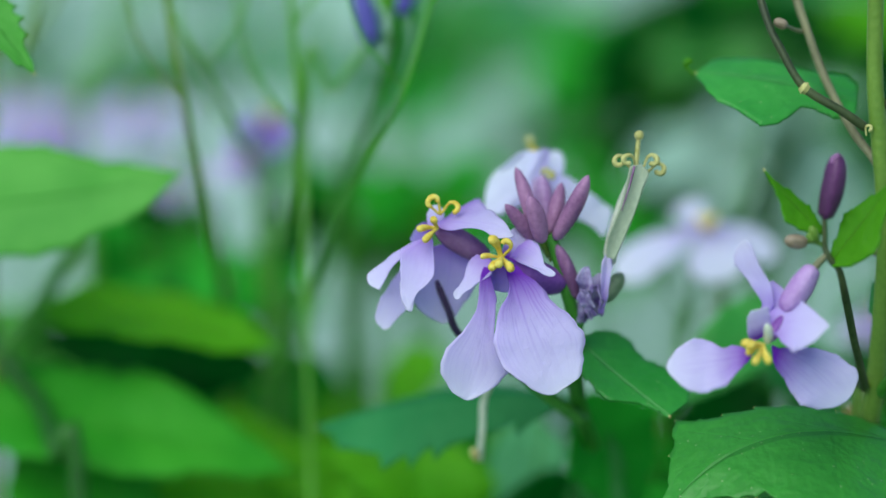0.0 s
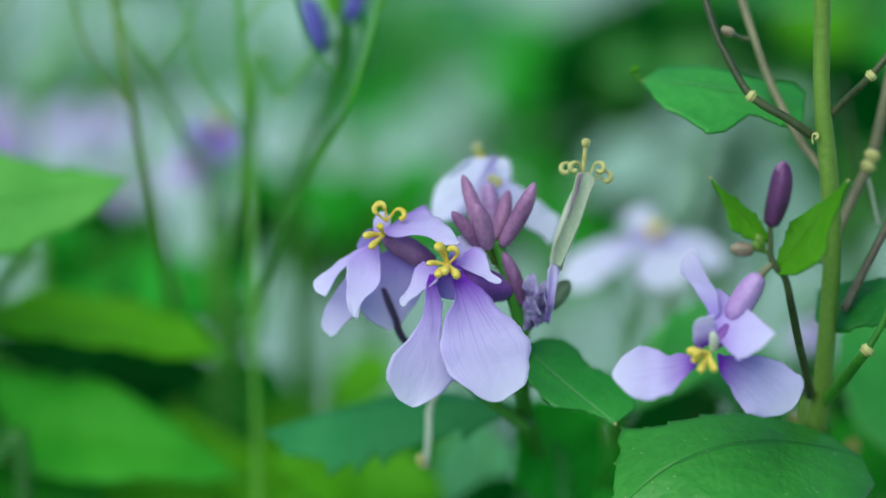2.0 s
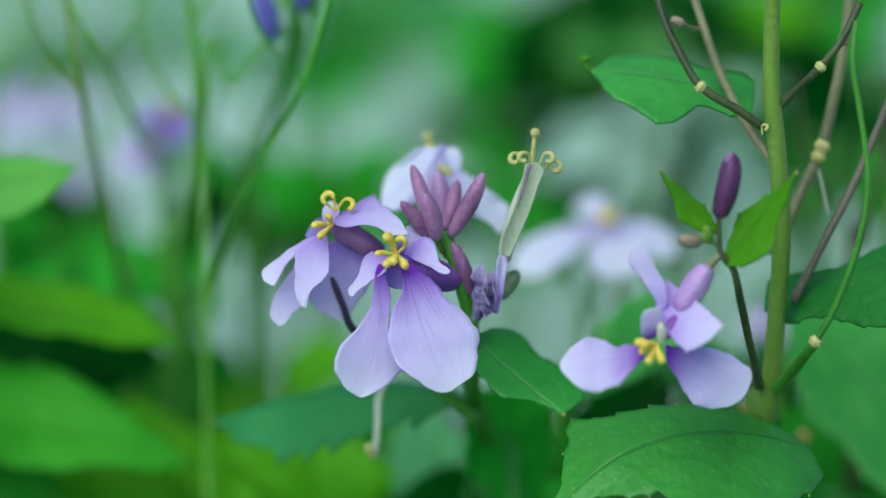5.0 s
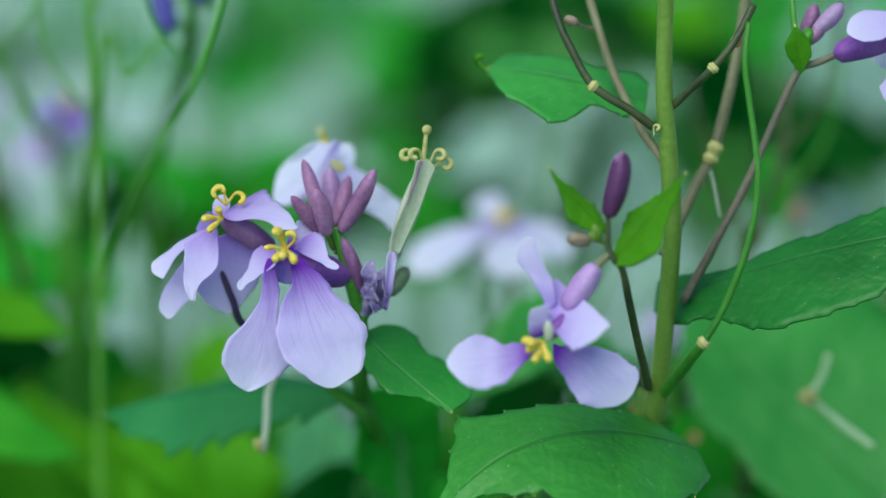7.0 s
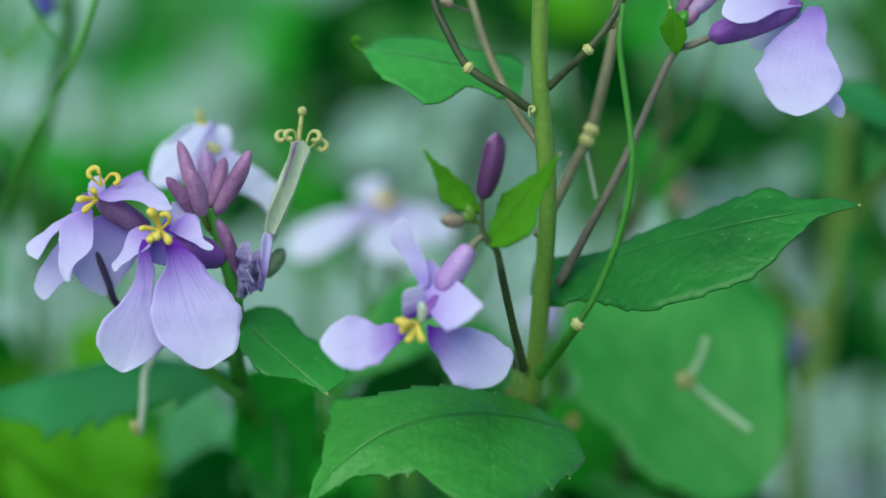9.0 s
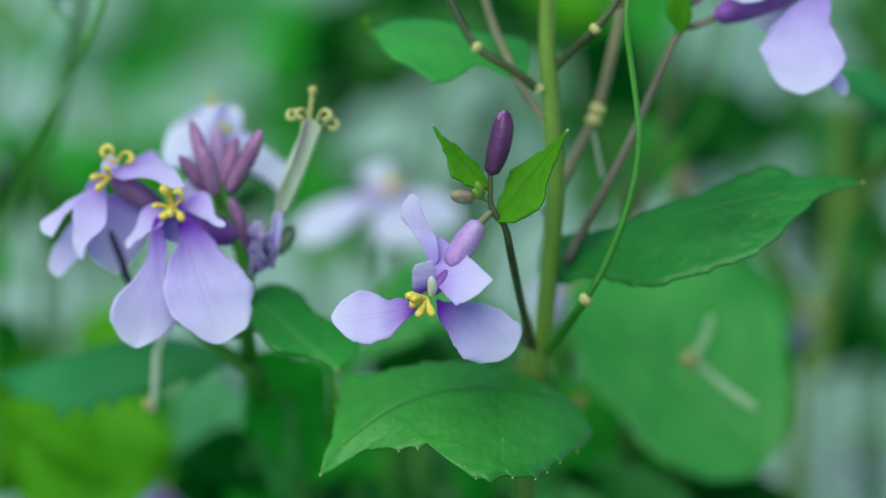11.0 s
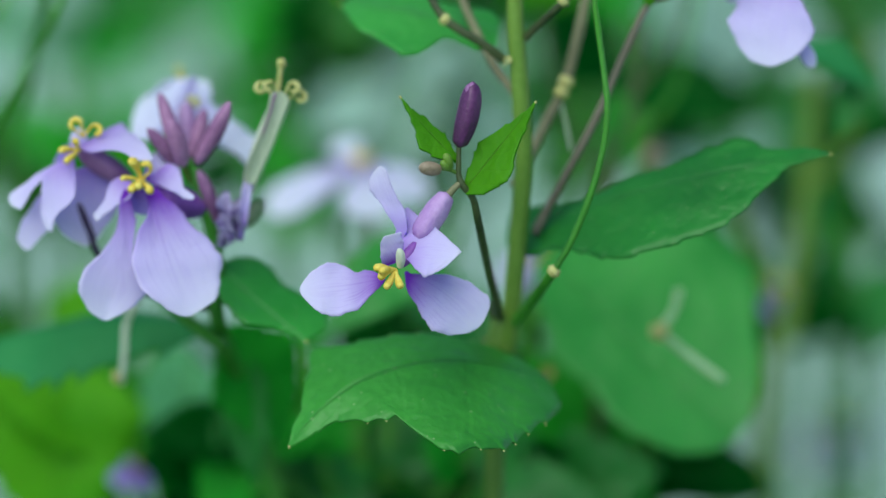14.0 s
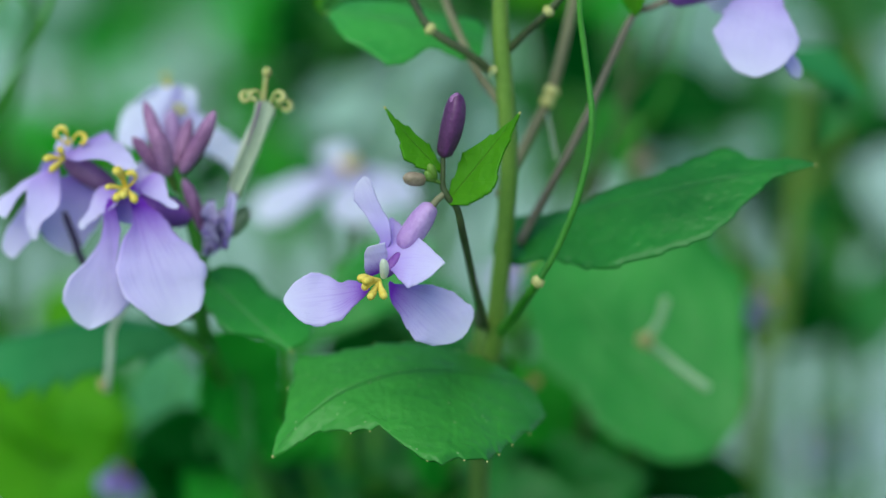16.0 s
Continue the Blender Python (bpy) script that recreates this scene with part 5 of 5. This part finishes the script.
# leafy shoots far behind that melt into soft green
def shoot(label, centre, spread, count, size, mats, seed, lean=FRONT):
    """A leafy shoot: leaves set round a stalk, at random heights and turns."""
    rng = random.Random(seed)
    p = plant(centre, label, "leafy shoots behind")
    top = (centre[0], centre[1], centre[2] + spread[2] * 0.8)
    tube("stem", [top, centre] + to_ground((centre[0] + 3, centre[1], centre[2] - spread[2] * 0.8), (5, 10)), 0.9, 2.0, STEM_BRIGHT, p, 8)
    for k in range(count):
        a = [centre[i] + rng.uniform(-0.75, 0.75) * spread[i] for i in range(3)]
        turn = rng.uniform(0, 6.28)
        size_k = size * rng.uniform(0.7, 1.25)
        d = (math.cos(turn), rng.uniform(-0.5, 0.2), math.sin(turn) * 0.6 - 0.15)
        b = [a[i] + d[i] * size_k for i in range(3)]
        mat = mats[rng.randrange(len(mats))]
        fc = (lean[0] + rng.uniform(-0.4, 0.4), lean[1], lean[2] + rng.uniform(-0.2, 0.5))
        stalk = (a[0] * 0.3 + centre[0] * 0.7, a[1] * 0.3 + centre[1] * 0.7, min(a[2], centre[2]) - 12)
        tube("leaf_stalk", [stalk, a], 0.7, 0.6, STEM_BRIGHT, p, 6)
        leaf(p, a, b, size_k * rng.uniform(0.5, 0.7), mat, face=fc, near=False, teeth=8, tooth=size_k * 0.03, bow=rng.uniform(0.02, 0.14), ripple=0.1)


# the hazy shoots have background haze and brightness put into their leaf colours
for label, c, sp, n, size, mats, seed in (
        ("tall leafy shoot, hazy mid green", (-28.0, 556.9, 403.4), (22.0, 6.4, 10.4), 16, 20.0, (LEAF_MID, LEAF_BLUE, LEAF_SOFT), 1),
        ("tall leafy shoot, background haze put into its pale green", (-45.4, 571.7, 406.3), (18.3, 5.4, 9.5), 12, 18.3, (LEAF_PALE, LEAF_BLUE, LEAF_PALE), 2),
        ("narrow dark leafy shoot", (-2.3, 487.8, 400.4), (5.6, 7.8, 15.6), 24, 13.4, (LEAF_DEEP_SHADE, LEAF_DEEP_SHADE, LEAF_DEEP_SHADE, LEAF), 3),
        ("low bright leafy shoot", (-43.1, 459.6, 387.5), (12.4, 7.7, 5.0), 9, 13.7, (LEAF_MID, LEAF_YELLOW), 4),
        ("low bright leafy shoot", (-49.5, 459.6, 389.2), (11.2, 7.7, 5.6), 9, 13.7, (LEAF_MID, LEAF_DEEP_SHADE), 5),
        ("dark leafy shoot behind the tall stalk", (46.9, 487.6, 397.4), (20.1, 9.3, 7.3), 34, 15.6, (LEAF_DEEP_SHADE, LEAF_DEEP_SHADE, LEAF_DEEP_SHADE, LEAF), 6),
        ("dark leafy shoot behind the tall stalk", (33.8, 494.0, 405.3), (8.7, 8.9, 8.7), 10, 14.2, (LEAF_DEEP_SHADE, LEAF), 7),
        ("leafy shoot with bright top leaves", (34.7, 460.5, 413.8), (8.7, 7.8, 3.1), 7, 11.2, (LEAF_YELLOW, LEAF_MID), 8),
        ("leafy shoot at the edge of the clump", (71.0, 459.6, 386.8), (7.4, 11.5, 13.6), 12, 16.1, (LEAF_DARK, LEAF_DEEP_SHADE, LEAF_DEEP_SHADE), 9),
        ("leafy shoot at the edge of the clump", (77.4, 481.7, 408.8), (10.3, 9.9, 8.0), 9, 16.1, (LEAF_DEEP_SHADE, LEAF_DARK), 10),
        ("leafy shoot at the edge of the clump", (76.0, 442.8, 371.9), (9.2, 8.6, 10.5), 10, 17.1, (LEAF_DARK, LEAF_DEEP_SHADE), 24),
        ("leafy shoot behind the flower cluster", (-10.2, 480.8, 385.1), (7.4, 6.5, 9.1), 13, 13.7, (LEAF_DEEP_SHADE, LEAF, LEAF_MID), 25),
        ("leafy shoot at the edge of the clump", (64.9, 474.2, 388.3), (8.8, 8.6, 10.0), 9, 14.1, (LEAF_DEEP_SHADE, LEAF_DEEP_SHADE, LEAF), 26),
        ("tall dark leafy shoot", (15.7, 494.3, 413.4), (10.9, 7.4, 4.9), 15, 13.1, (LEAF_DEEP_SHADE, LEAF_DEEP_SHADE, LEAF), 28),
        ("tall leafy shoot, hazy mid green", (34.2, 552.6, 414.8), (30.9, 6.8, 8.2), 18, 18.9, (LEAF_MID, LEAF_BLUE, LEAF_SOFT), 29),
        # low shoots: near-black leaves hold the shade beneath the upper leaves
        ("low leafy shoot with shade put into its dark leaf colour", (42.1, 419.2, 364.2), (18.4, 12.6, 12.8), 14, 21.3, (LEAF_DEEP_SHADE, LEAF_DARK, LEAF, LEAF_DEEP_SHADE), 11),
        ("low leafy shoot with shade put into its dark leaf colour", (7.3, 397.2, 350.2), (27.2, 11.4, 7.6), 22, 18.2, (LEAF_DEEP_SHADE, LEAF_DEEP_SHADE, LEAF_DARK), 12),
        ("low leafy shoot with shade put into its dark leaf colour", (29.7, 385.3, 350.7), (18.8, 8.6, 7.1), 14, 18.8, (LEAF_DEEP_SHADE, LEAF_DEEP_SHADE, LEAF_DARK), 20),
        ("tall dark leafy shoot", (9.8, 529.5, 408.8), (19.5, 6.5, 7.4), 10, 16.7, (LEAF_DEEP_SHADE, LEAF, LEAF_MID), 21),
        ("low leafy shoot with shade put into its dark leaf colour", (-20.0, 418.7, 346.0), (15.5, 10.0, 5.7), 10, 17.0, (LEAF_DEEP_SHADE, LEAF_DEEP_SHADE, LEAF), 13),
        ("low leafy shoot under the yellow-green leaf", (-74.0, 443.1, 383.3), (17.1, 10.8, 6.6), 12, 17.1, (LEAF_MID, LEAF_DEEP_SHADE), 14),
        ("low leafy shoot under the yellow-green leaf", (-94.7, 424.2, 368.0), (20.9, 12.2, 9.8), 14, 19.5, (LEAF_MID, LEAF_LIGHT, LEAF_DEEP_SHADE), 15),
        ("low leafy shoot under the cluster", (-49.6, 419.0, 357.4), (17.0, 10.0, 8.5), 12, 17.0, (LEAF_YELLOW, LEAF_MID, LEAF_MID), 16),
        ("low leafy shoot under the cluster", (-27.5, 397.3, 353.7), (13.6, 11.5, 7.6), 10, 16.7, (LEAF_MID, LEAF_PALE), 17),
        ("low leafy shoot in front, shade put into its dark colour", (5.2, 352.6, 346.7), (30.9, 7.4, 4.3), 16, 17.2, (LEAF_DEEP_SHADE, LEAF_DEEP_SHADE, LEAF_DARK), 22),
        ("low leafy shoot in front, shade put into its dark colour", (1.1, 352.0, 350.9), (22.0, 8.0, 6.0), 20, 15.0, (LEAF_DEEP_SHADE, LEAF_DARK, LEAF_MID), 30),
        ("low leafy shoot in front, shade put into its dark colour", (-5.4, 374.0, 358.5), (5.0, 6.0, 9.0), 9, 12.0, (LEAF_DEEP_SHADE, LEAF_DARK, LEAF_MID), 31),
        ("low leafy shoot in front, shade put into its dark colour", (21.9, 356.0, 348.2), (16.0, 8.0, 4.0), 12, 15.0, (LEAF_DEEP_SHADE, LEAF_DARK, LEAF_MID), 32),
        ("pale leafy shoot added as a bright background gap", (53.6, 470.0, 410.4), (8.0, 8.0, 5.0), 12, 14.0, (LEAF_PALE, LEAF_PALE, LEAF_BLUE), 33),
        ("pale leafy shoot added as a bright background gap", (11.4, 486.0, 391.3), (12.0, 6.0, 9.5), 28, 13.0, (LEAF_PALE,), 34),
        ("pale leafy shoot added as a bright background gap", (56.4, 472.0, 385.4), (9.0, 6.0, 2.5), 12, 11.0, (LEAF_PALE,), 37),
        ("dark leafy shoot behind the tall stalk", (53.3, 462.0, 394.8), (9.0, 8.0, 4.5), 12, 14.0, (LEAF_DEEP_SHADE, LEAF_DARK), 35),
        ("dark leafy shoot behind the tall stalk", (33.8, 480.0, 395.7), (7.0, 8.0, 8.0), 12, 14.0, (LEAF_DEEP_SHADE, LEAF_DARK), 36),
        ("tall pale leafy shoot added as bright distant haze", (-84.2, 572.0, 411.2), (34.8, 8.1, 12.5), 24, 17.6, (LEAF_PALE, LEAF_PALE, LEAF_PALE, LEAF_MID), 23),
        ("tall pale leafy shoot added as bright distant haze", (-39.4, 578.5, 412.3), (21.1, 5.0, 8.4), 14, 16.9, (LEAF_PALE, LEAF_PALE, LEAF_MID), 27),
        ("leafy shoot with distant haze in its pale green colour", (-106.6, 548.8, 408.4), (12.6, 7.0, 5.9), 6, 16.8, (LEAF_PALE, LEAF_PALE), 18),
        ("leafy shoot with distant haze in its pale green colour", (-16.8, 548.4, 400.1), (16.7, 7.0, 7.5), 10, 18.4, (LEAF_MID, LEAF_PALE, LEAF_PALE), 19)):
    shoot(label, c, sp, n, size, mats, seed)


# a leafy layer near the soil, added to fill the clump and block bounce light
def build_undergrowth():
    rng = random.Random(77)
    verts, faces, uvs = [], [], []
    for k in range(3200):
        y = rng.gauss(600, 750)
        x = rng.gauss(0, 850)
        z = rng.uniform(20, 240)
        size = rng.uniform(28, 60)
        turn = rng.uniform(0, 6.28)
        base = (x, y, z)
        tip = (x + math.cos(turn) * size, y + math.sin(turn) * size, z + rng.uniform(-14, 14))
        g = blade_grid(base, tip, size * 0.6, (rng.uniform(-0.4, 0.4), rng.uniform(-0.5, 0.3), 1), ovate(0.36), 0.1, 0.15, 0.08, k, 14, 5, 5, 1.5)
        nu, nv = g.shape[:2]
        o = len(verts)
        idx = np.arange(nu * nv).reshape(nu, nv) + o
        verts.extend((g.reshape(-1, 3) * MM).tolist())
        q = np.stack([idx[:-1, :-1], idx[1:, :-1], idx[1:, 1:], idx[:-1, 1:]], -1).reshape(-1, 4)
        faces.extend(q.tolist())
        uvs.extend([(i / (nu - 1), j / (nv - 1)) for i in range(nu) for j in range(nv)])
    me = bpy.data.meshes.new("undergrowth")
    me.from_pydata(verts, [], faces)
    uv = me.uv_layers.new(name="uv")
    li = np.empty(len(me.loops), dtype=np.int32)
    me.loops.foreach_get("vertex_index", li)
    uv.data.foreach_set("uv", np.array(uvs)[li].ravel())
    tagged(link_part("undergrowth", me, LEAF_DEEP_SHADE, None), "dense low layer of dark green leaves added to block ground light", "undergrowth", "", "stuff")


build_undergrowth()
